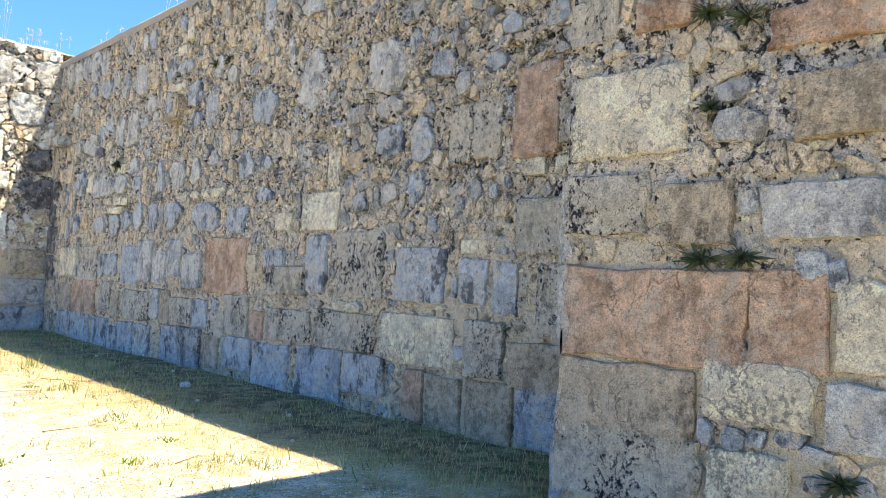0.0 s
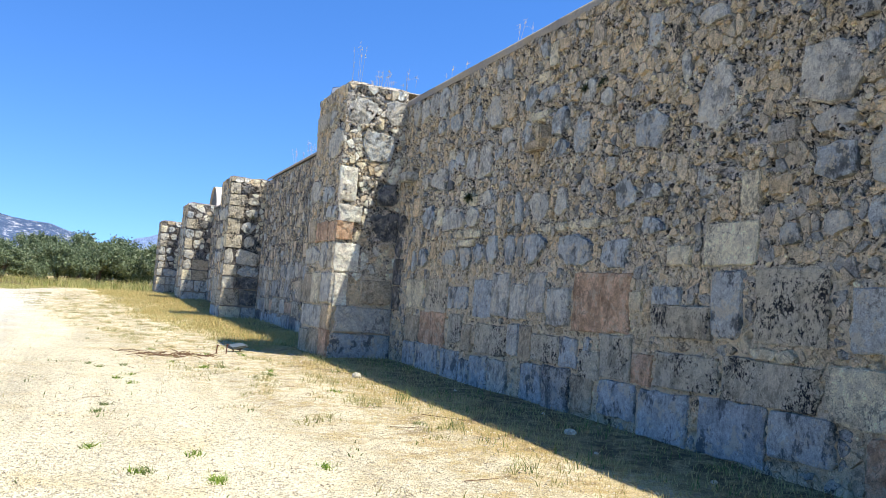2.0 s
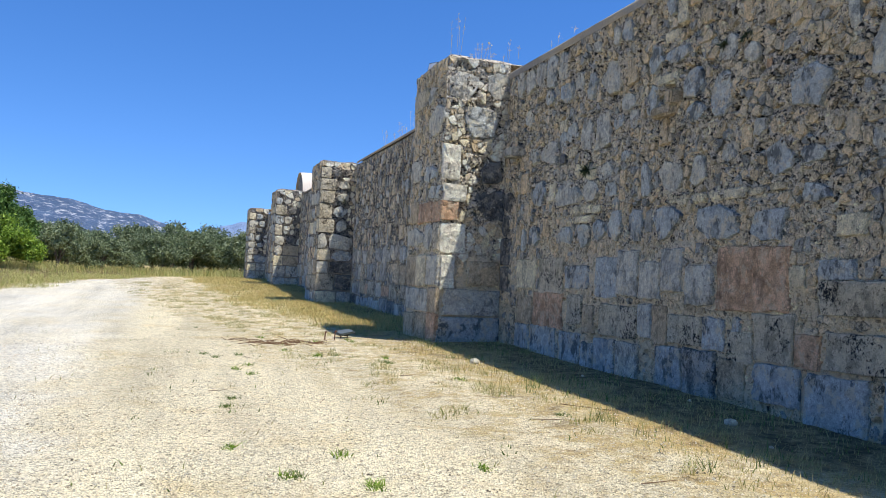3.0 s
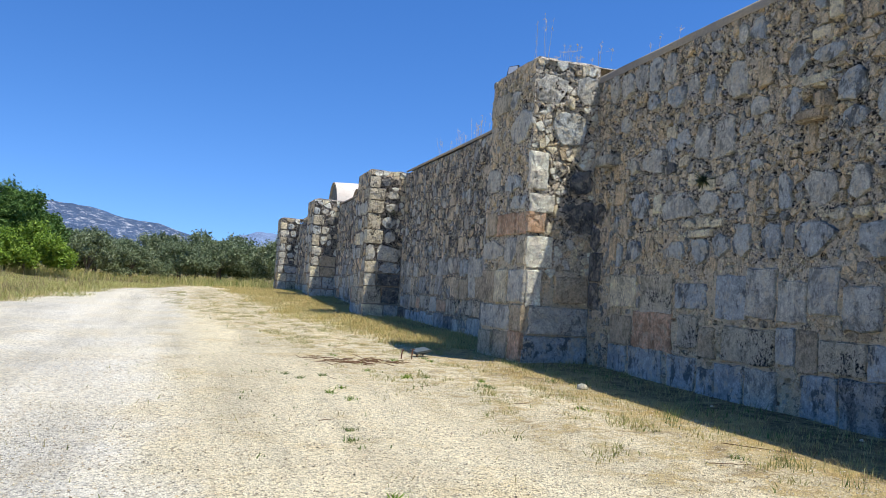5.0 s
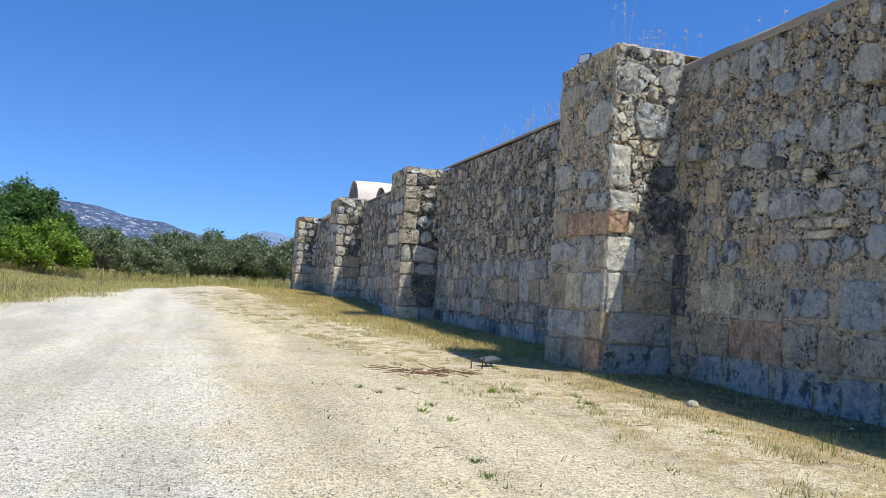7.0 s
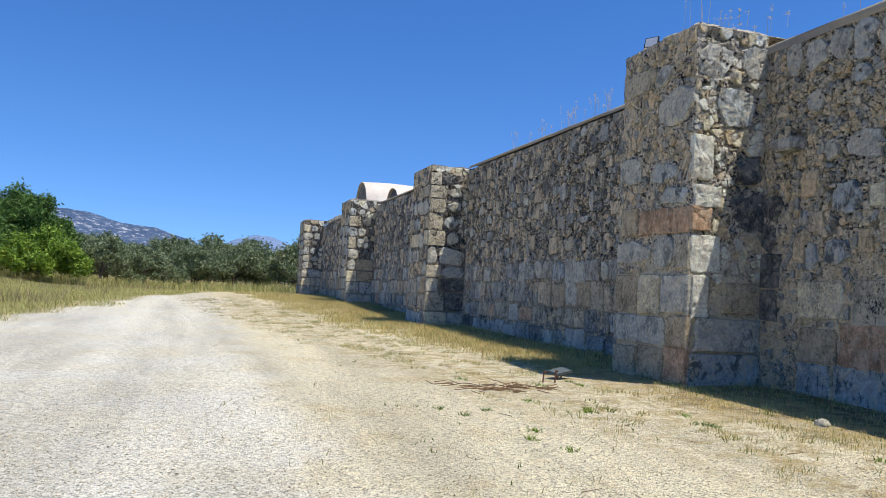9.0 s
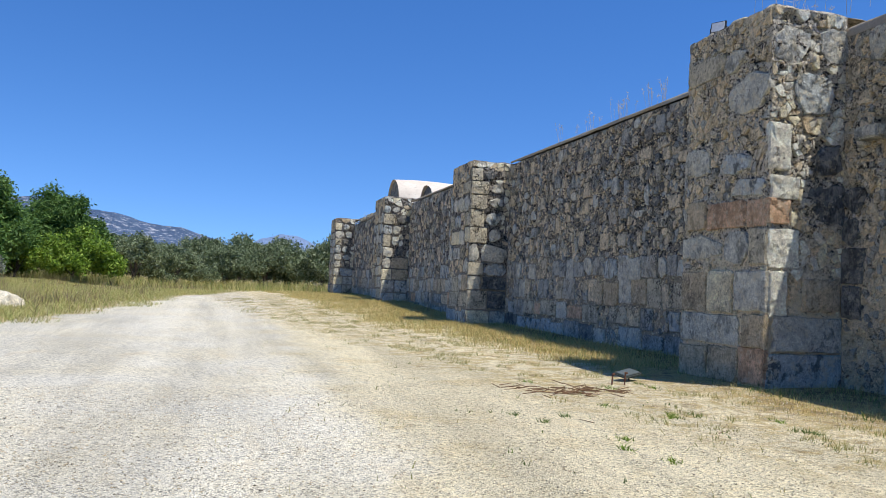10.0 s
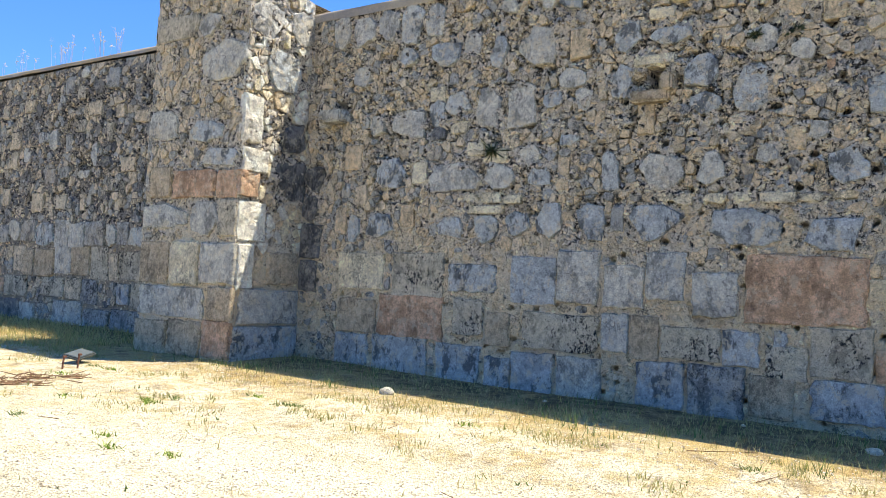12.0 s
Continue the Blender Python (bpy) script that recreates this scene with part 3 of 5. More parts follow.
def coping(owner, y0, y1, seed, deep):
    """An uneven mortar capping along the wall's top."""
    ys = np.linspace(y0, y1, max(8, int((y1 - y0) / 0.12)))
    prof = ((-0.015, -deep), (-0.03, -0.02), (-0.01, 0.02), (0.25, 0.05), (0.80, 0.05), (0.82, -0.10))
    verts, n = [], len(prof)
    for k, (dx, dz) in enumerate(prof):
        wob = 0.02 * fractal(ys, ys * 0 + k, 0.5, seed + k, 3)
        verts.append(np.stack([ys * 0 + WALL_X + dx + wob, ys, ys * 0 + TOP + dz + 0.7 * wob], -1))
    V = np.stack(verts, 1).reshape(-1, 3)
    F = [(i * n + j, i * n + j + 1, (i + 1) * n + j + 1, (i + 1) * n + j) for i in range(len(ys) - 1) for j in range(n - 1)]
    part("coping", mesh_of("coping", V, F), CAPPING, owner, "buff mortar capping, uneven and worn")


def shifted(blocks, start):
    return [(k, a - start, b - start, z0, z1) for k, a, b, z0, z1 in blocks]


def pitted(face, count, seed):
    r = np.random.default_rng(seed)
    for _ in range(count):
        z = r.uniform(1.6, face.high - 0.3) if r.random() < 0.72 else r.uniform(0.35, 1.6)
        face.pits.append((r.uniform(0.1, face.length - 0.1), z, r.uniform(0.014, 0.04), r.uniform(0.2, 0.34)))


def build_wall(number, y0, y1, blocks, pitch, singles, step, pits, cut=(), skip=0.22, fill="1112222333", chip_count=0):
    face = Face((WALL_X, y0, 0), (0, 1, 0), (-1, 0, 0), y1 - y0, -0.3, TOP - 0.1, 100 + 20 * number, 1.25)
    pitted(face, pits, number)
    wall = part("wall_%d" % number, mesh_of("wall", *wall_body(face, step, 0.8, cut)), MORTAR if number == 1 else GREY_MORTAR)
    tagged(wall, "old rubble stone wall bay with squared lower courses", "wall", kind="structure")
    voids = [("", *c[:4]) for c in cut]
    masonry(wall, face, blocks, pitch, singles, skip, fill, voids)
    if chip_count:
        chips(wall, face, blocks + voids, chip_count, 700 + number)
    coping(wall, y0, y1, 300 + number, 0.11 if number == 1 else 0.06)
    return face


def build_buttress(number, outer_blocks, near_blocks, pitch, step, singles):
    y0, y1, top = BUTTRESS[number]
    deep = WALL_X - OUTER
    outer = Face((OUTER, y0, 0), (0, 1, 0), (-1, 0, 0), y1 - y0, -0.3, top, 500 + 30 * number, 0.8)
    near = Face((OUTER, y0, 0), (1, 0, 0), (0, -1, 0), deep, -0.3, top, 510 + 30 * number, 1.5 if number < 2 else 1.15)
    away = Face((OUTER, y1, 0), (1, 0, 0), (0, 1, 0), deep, -0.3, top, 520 + 30 * number, 1.0)
    pitted(outer, 14, 40 + number)
    pitted(near, 8, 60 + number)
    xs, ys = np.linspace(OUTER, WALL_X + 0.5, 22), np.linspace(y0, y1, 24)
    X, Y = np.meshgrid(xs, ys, indexing="ij")
    rim = np.minimum(np.minimum(X - OUTER, Y - y0), y1 - Y)
    Z = top + np.where(rim < 0.01, 0, 0.05 + 0.03 * fractal(X, Y, 0.4, 77 + number, 3))
    ids = np.arange(X.size).reshape(X.shape)
    lid = (np.stack([X, Y, Z], -1).reshape(-1, 3), np.stack([ids[:-1, :-1], ids[1:, :-1], ids[1:, 1:], ids[:-1, 1:]], -1).reshape(-1, 4))
    body = merge([outer.grid(step), near.grid(step), away.grid(step * 1.5), lid])
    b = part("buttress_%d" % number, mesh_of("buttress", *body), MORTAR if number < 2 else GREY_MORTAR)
    tagged(b, "stone buttress with squared corner blocks against the wall", "buttress", group="buttresses along the wall", kind="structure")
    masonry(b, outer, outer_blocks, pitch, singles, 0.5 if number == 0 else 0.15, "1112223")
    # The near side's sunlight is partly put into this paler fill.
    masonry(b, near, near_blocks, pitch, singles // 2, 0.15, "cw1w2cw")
    if number < 2:
        chips(b, outer, outer_blocks, 1500, 720 + number)
        chips(b, near, near_blocks, 700, 730 + number)
    masonry(b, away, quoins(number + 30, deep, top), pitch * 1.4, 0, 0.15)
    return b


def quoins(seed, length, top):
    """Corner blocks of a buttress side, course by course."""
    r = np.random.default_rng(seed)
    out, z = [], 0.28
    while z < top - 0.35:
        h = r.uniform(0.38, 0.62)
        if z + h > top - 0.05:
            break
        w = r.uniform(0.3, 0.62) if z > 1.5 else length * r.uniform(0.4, 0.6)
        out.append((r.choice(list("gggbbkkc")), 0.0, w, z, z + h - 0.03))
        if z < 2.4:
            out.append((r.choice(list("ggbtkd")), w + 0.04, length - 0.02, z + 0.02, z + h - 0.04))
        elif r.random() < 0.7:
            out.append((r.choice(list("gbgd")), w + 0.08, min(length - 0.05, w + r.uniform(0.35, 0.6)), z + 0.06, z + h - 0.08))
        z += h
    return out


FOOT_COURSE = (
    ("b", 3.84, 4.31, 0.27, 0.74),
    ("t", 4.36, 4.88, 0.21, 0.75),
    ("t", 4.94, 5.41, 0.24, 0.74),
    ("p", 5.43, 5.71, 0.28, 0.76),
    ("b", 6.77, 7.62, 0.28, 0.83),
    ("b", 7.75, 8.51, 0.27, 0.79),
    ("t", 9.40, 9.85, 0.34, 0.78),
    ("3", 9.89, 10.48, 0.26, 0.83),
    ("b", 10.52, 11.06, 0.31, 0.82),
    ("g", 11.48, 12.06, 0.23, 0.77),
    ("b", 12.11, 12.68, 0.26, 0.78),
    ("b", 12.70, 13.06, 0.25, 0.67),
    ("b", 13.15, 13.82, 0.27, 0.78),
    ("b", 13.97, 14.89, 0.29, 0.82),
    ("b", 14.97, 15.59, 0.36, 0.79),
)
SECOND_COURSE = (
    ("t", 3.85, 4.41, 0.74, 1.12),
    ("k", 4.46, 4.92, 0.77, 1.26),
    ("b", 4.92, 5.04, 0.90, 1.03),
    ("c", 5.03, 6.13, 0.80, 1.27),
    ("b", 6.03, 6.73, 0.42, 0.83),
    ("k", 6.19, 7.33, 0.84, 1.23),
    ("k", 7.39, 8.28, 0.84, 1.20),
    ("p", 8.35, 8.68, 0.82, 1.14),
    ("b", 8.58, 9.25, 0.40, 0.80),
    ("k", 8.70, 9.27, 0.81, 1.33),
)
SECOND_COURSE_FAR = (
    ("k", 9.28, 9.69, 0.76, 1.10),
    ("b", 9.48, 9.62, 1.09, 1.27),
    ("b", 9.75, 10.12, 0.86, 1.23),
    ("k", 10.14, 10.80, 0.87, 1.22),
    ("t", 10.82, 11.16, 0.82, 1.31),
    ("g", 11.18, 11.50, 0.88, 1.32),
    ("k", 11.54, 12.57, 0.82, 1.27),
    ("t", 12.73, 13.10, 0.81, 1.23),
    ("k", 13.13, 13.57, 0.91, 1.38),
    ("p", 13.75, 14.80, 0.81, 1.38),
    ("t", 14.85, 15.57, 0.82, 1.29),
)
THIRD_COURSE = (
    ("k", 3.85, 4.15, 1.16, 1.76),
    ("b", 4.35, 4.60, 1.34, 1.77),
    ("b", 4.46, 4.56, 1.84, 1.90),
    ("b", 4.69, 5.02, 1.40, 1.80),
    ("b", 5.05, 5.11, 1.46, 1.61),
    ("b", 5.21, 5.91, 1.38, 1.90),
    ("k", 6.14, 6.95, 1.39, 2.08),
    ("c", 6.43, 6.67, 1.24, 1.35),
    ("c", 6.69, 6.95, 1.25, 1.34),
    ("b", 7.10, 7.48, 1.39, 2.05),
    ("k", 7.52, 8.39, 1.36, 1.69),
)
THIRD_COURSE_FAR = (
    ("b", 7.94, 8.36, 1.70, 1.88),
    ("c", 8.55, 8.75, 1.61, 1.82),
    ("p", 8.77, 9.93, 1.33, 2.04),
    ("g", 9.99, 10.46, 1.36, 1.84),
    ("g", 10.55, 11.00, 1.50, 2.05),
    ("g", 11.01, 11.51, 1.39, 1.89),
    ("g", 11.57, 12.12, 1.41, 2.05),
    ("b", 12.13, 12.77, 1.37, 1.96),
    ("b", 12.96, 13.67, 1.47, 1.83),
    ("k", 13.76, 14.59, 1.35, 1.96),
    ("c", 14.74, 15.60, 1.42, 1.94),
)
MIDDLE_STONES = (
    ("k", 3.84, 4.38, 1.84, 2.30),
    ("b", 4.45, 4.52, 2.40, 2.50),
    ("b", 4.58, 4.68, 2.31, 2.43),
    ("c", 4.68, 5.02, 1.85, 1.96),
    ("b", 5.35, 5.48, 2.03, 2.17),
    ("b", 5.57, 5.80, 2.32, 2.65),
    ("g", 5.97, 6.23, 2.34, 2.55),
    ("b", 6.47, 6.67, 2.28, 2.46),
    ("c", 6.96, 7.65, 2.10, 2.52),
    ("b", 8.82, 9.33, 2.09, 2.44),
)
MIDDLE_STONES_FAR = (
    ("b", 9.58, 10.32, 2.13, 2.54),
    ("b", 10.61, 11.25, 2.17, 2.60),
    ("b", 11.55, 11.88, 2.17, 2.64),
    ("b", 12.09, 12.43, 2.18, 2.61),
    ("b", 12.53, 12.88, 2.21, 2.51),
    ("c", 12.92, 13.41, 2.50, 2.59),
    ("b", 12.96, 13.31, 2.13, 2.49),
    ("b", 13.49, 13.86, 2.17, 2.46),
    ("b", 14.64, 15.10, 2.15, 2.50),
    ("b", 15.24, 15.46, 2.10, 2.48),
)
LEVEL_STONES = (
    ("k", 3.82, 3.95, 2.74, 3.09),
    ("c", 3.82, 3.99, 2.52, 2.63),
    ("p", 3.96, 4.44, 2.64, 3.43),
    ("c", 4.07, 4.32, 2.49, 2.62),
    ("k", 4.59, 4.93, 2.67, 3.24),
    ("k", 4.95, 5.23, 2.64, 3.20),
    ("b", 5.49, 5.79, 2.75, 3.15),
    ("b", 5.90, 6.36, 2.78, 3.15),
    ("g", 7.53, 7.80, 2.80, 3.13),
    ("b", 8.24, 8.62, 2.45, 2.65),
    ("b", 8.28, 8.67, 2.86, 3.02),
    ("b", 8.79, 9.16, 2.78, 3.16),
    ("c", 8.86, 9.12, 2.63, 2.71),
    ("c", 9.15, 9.45, 2.60, 2.68),
    ("c", 9.46, 9.79, 2.59, 2.69),
)
LEVEL_STONES_FAR = (
    ("c", 9.88, 10.09, 2.61, 2.70),
    ("c", 10.12, 10.38, 2.59, 2.70),
    ("g", 10.16, 10.47, 2.80, 3.17),
    ("c", 10.51, 10.70, 2.58, 2.69),
    ("g", 10.63, 11.14, 2.75, 3.16),
    ("c", 10.72, 10.92, 2.62, 2.71),
    ("b", 11.38, 11.60, 2.74, 3.22),
    ("b", 12.28, 12.60, 2.83, 3.07),
    ("c", 12.65, 12.92, 2.62, 2.73),
    ("g", 12.79, 13.22, 2.79, 3.15),
    ("c", 12.96, 13.22, 2.64, 2.76),
    ("g", 13.26, 14.04, 2.77, 3.16),
    ("c", 13.26, 13.51, 2.65, 2.74),
    ("c", 14.10, 14.32, 2.90, 3.20),
    ("b", 14.49, 14.98, 2.85, 3.28),
)
UPPER_STONES = (
    ("b", 3.91, 4.15, 3.72, 3.92),
    ("b", 4.44, 4.64, 3.75, 3.92),
    ("b", 4.59, 4.82, 3.44, 3.61),
    ("b", 5.22, 5.54, 3.50, 3.74),
    ("g", 5.91, 6.57, 3.44, 4.03),
    ("g", 5.93, 6.39, 3.23, 3.42),
    ("g", 7.26, 7.80, 3.46, 4.15),
    ("b", 8.28, 8.82, 3.44, 3.88),
    ("g", 9.17, 9.33, 3.24, 3.43),
    ("g", 9.63, 9.84, 3.02, 3.20),
)
UPPER_STONES_FAR = (
    ("b", 9.74, 10.12, 3.56, 4.11),
    ("b", 10.22, 10.57, 3.58, 3.82),
    ("b", 11.90, 12.19, 3.32, 3.47),
    ("g", 12.44, 12.74, 3.10, 3.39),
    ("c", 12.91, 13.19, 3.15, 3.34),
    ("c", 13.25, 13.48, 3.26, 3.43),
    ("c", 13.51, 13.77, 3.58, 3.73),
    ("d", 13.85, 14.11, 3.50, 3.68),
    ("g", 14.19, 14.82, 3.54, 3.95),
    ("g", 14.90, 15.14, 3.58, 3.90),
)
HIGH_STONES = (
    ("b", 5.72, 5.86, 3.81, 4.02),
    ("p", 9.12, 9.19, 3.93, 4.10),
    ("g", 9.29, 9.53, 4.08, 4.30),
    ("g", 9.67, 10.00, 4.21, 4.49),
    ("b", 10.26, 10.65, 3.90, 4.27),
    ("b", 11.29, 11.54, 3.82, 4.24),
    ("g", 11.77, 12.00, 3.74, 4.03),
    ("g", 11.88, 12.23, 4.04, 4.28),
    ("b", 12.17, 12.43, 3.81, 4.01),
    ("g", 12.51, 12.93, 3.58, 4.16),
    ("g", 13.02, 13.39, 3.59, 4.14),
    ("b", 13.50, 13.88, 3.82, 4.14),
    ("b", 13.89, 14.15, 3.69, 4.03),
    ("c", 13.91, 14.15, 4.05, 4.23),
)
TOP_STONES = (
    ("g", 7.42, 7.87, 4.60, 4.77),
    ("b", 8.45, 8.70, 4.62, 4.99),
    ("b", 10.58, 11.07, 4.41, 4.61),
    ("c", 10.79, 11.08, 4.73, 4.85),
    ("b", 11.17, 11.51, 4.39, 4.75),
    ("g", 12.25, 12.82, 4.38, 4.87),
    ("g", 12.86, 13.07, 5.10, 5.27),
    ("b", 12.97, 13.21, 4.40, 4.85),
    ("g", 13.37, 13.62, 4.61, 4.92),
    ("b", 13.71, 14.16, 4.50, 4.84),
    ("g", 14.00, 14.29, 4.94, 5.42),
    ("b", 14.32, 14.70, 4.89, 5.52),
    ("b", 14.41, 14.71, 4.59, 4.84),
    ("g", 14.72, 15.12, 4.98, 5.41),
    ("g", 15.14, 15.58, 4.97, 5.39),
    ("g", 15.22, 15.52, 4.35, 4.66),
    ("g", 15.64, 15.95, 4.99, 5.44),
)
NEAR_OUTER = (
    ("c", 2.11, 2.88, 2.30, 2.78),
    ("k", 2.34, 2.88, 1.87, 2.20),
    ("t", 1.86, 2.27, 1.81, 2.12),
    ("g", 1.17, 1.72, 1.83, 2.09),
    ("p", 1.77, 2.87, 1.19, 1.68),
    ("p", 1.40, 1.77, 1.21, 1.68),
    ("t", 2.05, 2.87, 0.80, 1.16),
    ("c", 1.45, 1.99, 0.95, 1.24),
    ("k", 1.99, 2.91, 0.40, 0.83),
    ("c", 1.57, 1.96, 0.49, 0.81),
    ("g", 1.11, 1.39, 0.88, 1.18),
    ("c", 1.11, 1.36, 1.23, 1.63),
    ("b", 1.77, 1.89, 0.81, 0.92),
    ("b", 1.67, 1.76, 0.84, 0.92),
    ("b", 1.49, 1.63, 0.87, 0.94),
    ("b", 1.37, 1.50, 0.82, 0.88),
    ("b", 1.41, 1.56, 1.65, 1.77),
    ("b", 1.31, 1.42, 1.59, 1.73),
    ("b", 1.94, 2.01, 0.80, 0.94),
    ("p", 1.14, 1.69, 2.74, 2.93),
    ("p", 2.11, 2.44, 2.97, 3.13),
    ("k", 2.57, 2.93, 2.97, 3.24),
    ("t", 1.13, 1.56, 2.29, 2.60),
    ("b", 1.73, 1.83, 1.96, 2.07),
    ("g", 1.69, 1.96, 2.30, 2.48),
)
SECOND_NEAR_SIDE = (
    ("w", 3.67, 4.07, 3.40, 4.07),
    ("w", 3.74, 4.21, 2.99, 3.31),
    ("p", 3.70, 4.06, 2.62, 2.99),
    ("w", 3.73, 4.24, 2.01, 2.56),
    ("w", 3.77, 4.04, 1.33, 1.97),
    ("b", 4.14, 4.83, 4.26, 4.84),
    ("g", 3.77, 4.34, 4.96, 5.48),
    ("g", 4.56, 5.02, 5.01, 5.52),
    # the next two are dark to carry the shade of the inner side
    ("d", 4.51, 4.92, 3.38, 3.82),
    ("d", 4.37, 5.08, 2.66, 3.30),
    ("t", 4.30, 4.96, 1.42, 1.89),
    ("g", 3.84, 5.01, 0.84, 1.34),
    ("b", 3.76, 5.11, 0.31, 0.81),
)
SECOND_OUTER = (
    ("g", 16.43, 17.31, 4.25, 4.89),
    ("g", 17.77, 18.54, 3.46, 3.96),
    ("b", 16.80, 17.55, 3.41, 3.71),
    ("b", 16.42, 17.21, 3.06, 3.32),
    ("t", 17.89, 18.33, 2.62, 3.08),
    ("p", 16.87, 17.83, 2.61, 3.01),
    ("p", 16.42, 16.84, 2.60, 2.99),
    ("g", 17.47, 18.55, 2.14, 2.52),
    ("k", 16.39, 16.75, 2.05, 2.57),
    ("g", 16.77, 17.41, 2.05, 2.57),
    ("t", 17.81, 18.46, 1.34, 1.96),
    ("c", 17.14, 17.75, 1.34, 1.97),
    ("g", 16.35, 17.11, 1.37, 1.96),
    ("g", 16.94, 18.45, 0.86, 1.31),
    ("t", 16.32, 16.88, 0.87, 1.34),
    ("t", 17.74, 18.46, 0.29, 0.79),
    ("t", 16.98, 17.68, 0.32, 0.83),
    ("p", 16.36, 16.96, 0.35, 0.86),
    ("k", 17.46, 18.44, 4.99, 5.34),
    ("g", 16.96, 17.41, 4.96, 5.30),
)


LOW_ROWS = ((0.50, 0.85, "b3d3dgt"), (0.47, 0.75, "k2g3bpk"), (0.60, 0.55, "g23k2gt"), (0.50, 0.5, "g2b33"))


def other_bay(length, seed):
    low = courses(length, 0.33, LOW_ROWS, seed)
    r = np.random.default_rng(seed + 1)
    low = [b for b in low if b[3] < 1.8 or r.random() < 0.75]
    return low + scattered(length, 2.5, TOP - 0.15, int(6.5 * length), seed + 2, "bbg223kd2")


def free_spots(blocks, extra):
    """Those of extra that do not touch the blocks."""
    return [e for e in extra if all(e[1] > b[2] + 0.04 or e[2] < b[1] - 0.04 or e[3] > b[4] + 0.04 or e[4] < b[3] - 0.04 for b in blocks)]


# Dark stones that put the inner corner's deep shade into their colour.
CORNER_SHADE_STONES = (
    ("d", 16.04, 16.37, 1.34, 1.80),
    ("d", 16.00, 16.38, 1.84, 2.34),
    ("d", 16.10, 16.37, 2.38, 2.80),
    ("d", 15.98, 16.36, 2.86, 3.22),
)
bay = shifted(CORNER_SHADE_STONES, 2.90)
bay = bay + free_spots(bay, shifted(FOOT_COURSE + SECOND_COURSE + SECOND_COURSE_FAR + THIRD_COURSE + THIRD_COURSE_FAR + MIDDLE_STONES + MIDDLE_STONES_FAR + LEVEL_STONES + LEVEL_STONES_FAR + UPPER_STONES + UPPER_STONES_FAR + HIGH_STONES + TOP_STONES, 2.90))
bay = bay + free_spots(bay, scattered(13.5, 2.0, TOP - 0.15, 150, 5, "bg221122kc3"))
SPOUT = (8.00, 8.20, 3.90, 4.17, 0.6)
NICHE = (12.72, 12.95, 4.02, 4.17, 0.22)
bay = [b for b in bay if free_spots([("", *SPOUT[:4]), ("", *NICHE[:4])], [b])]
build_wall(1, 2.90, 16.40, bay, 0.10, 190, 0.021, 760, (SPOUT, NICHE), chip_count=14000)
build_wall(0, -14.0, 0.75, other_bay(14.75, 900), 0.4, 0, 0.15, 20)
build_wall(2, 18.45, 30.20, other_bay(11.75, 910), 0.125, 120, 0.045, 300, fill="2223333d", chip_count=9000)
build_wall(3, 32.25, 43.60, other_bay(11.35, 920), 0.2, 40, 0.08, 160, fill="2223333d")
build_wall(4, 45.75, 59.60, other_bay(13.85, 930), 0.30, 0, 0.14, 40, fill="2223333d")

near_outer = shifted(NEAR_OUTER, 0.75)
near_outer = near_outer + free_spots(near_outer + [("", 0.3, 2.15, 0.0, 3.2)], courses(2.15, 0.3, ((0.45, 0.6, "ctgk"), (0.45, 0.6, "tgck"), (0.45, 0.5, "ctgp"), (0.45, 0.5, "ctg"), (0.4, 0.5, "gct"), (0.45, 0.5, "tgck"), (0.5, 0.5, "gct"), (0.5, 0.5, "gct"), (0.5, 0.5, "gct"), (0.5, 0.5, "gct")), 61))
build_buttress(0, near_outer, quoins(3, 1.28, 5.75), 0.10, 0.025, 60)
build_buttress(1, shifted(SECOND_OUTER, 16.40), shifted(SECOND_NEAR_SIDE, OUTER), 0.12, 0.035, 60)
for k in (2, 3, 4):
    y0, y1, top = BUTTRESS[k]
    build_buttress(k, courses(y1 - y0, 0.4, ((0.5, 0.7, "bgkd"), (0.5, 0.7, "gkkp"), (0.55, 0.6, "ggtk"), (0.5, 0.6, "gckt"), (0.5, 0.6, "gkb"), (0.5, 0.6, "kgcb"), (0.5, 0.6, "gkb"), (0.5, 0.6, "gbk"), (0.45, 0.6, "gk")), 70 + k),
                   quoins(80 + k, 1.28, top), 0.16 + 0.05 * (k - 2), 0.07, 20)

# a ragged row of upright stones along the top of the fourth bay
ragged = bpy.data.objects["wall_4"]
for k in range(9):
    y = 48.5 + 1.15 * k + rng.uniform(-0.15, 0.15)
    bm = bmesh.new()
    bmesh.ops.create_cube(bm, size=1, matrix=Matrix.Translation((5.2, y, TOP + 0.12)) @ Matrix.Diagonal((0.4, rng.uniform(0.4, 0.75), rng.uniform(0.16, 0.34), 1)))
    bmesh.ops.bevel(bm, geom=bm.edges[:], offset=0.05, segments=2, affect="EDGES")
    part("stone", bm, STONE["k"], ragged)

# ---- vaulted roof behind the wall ----


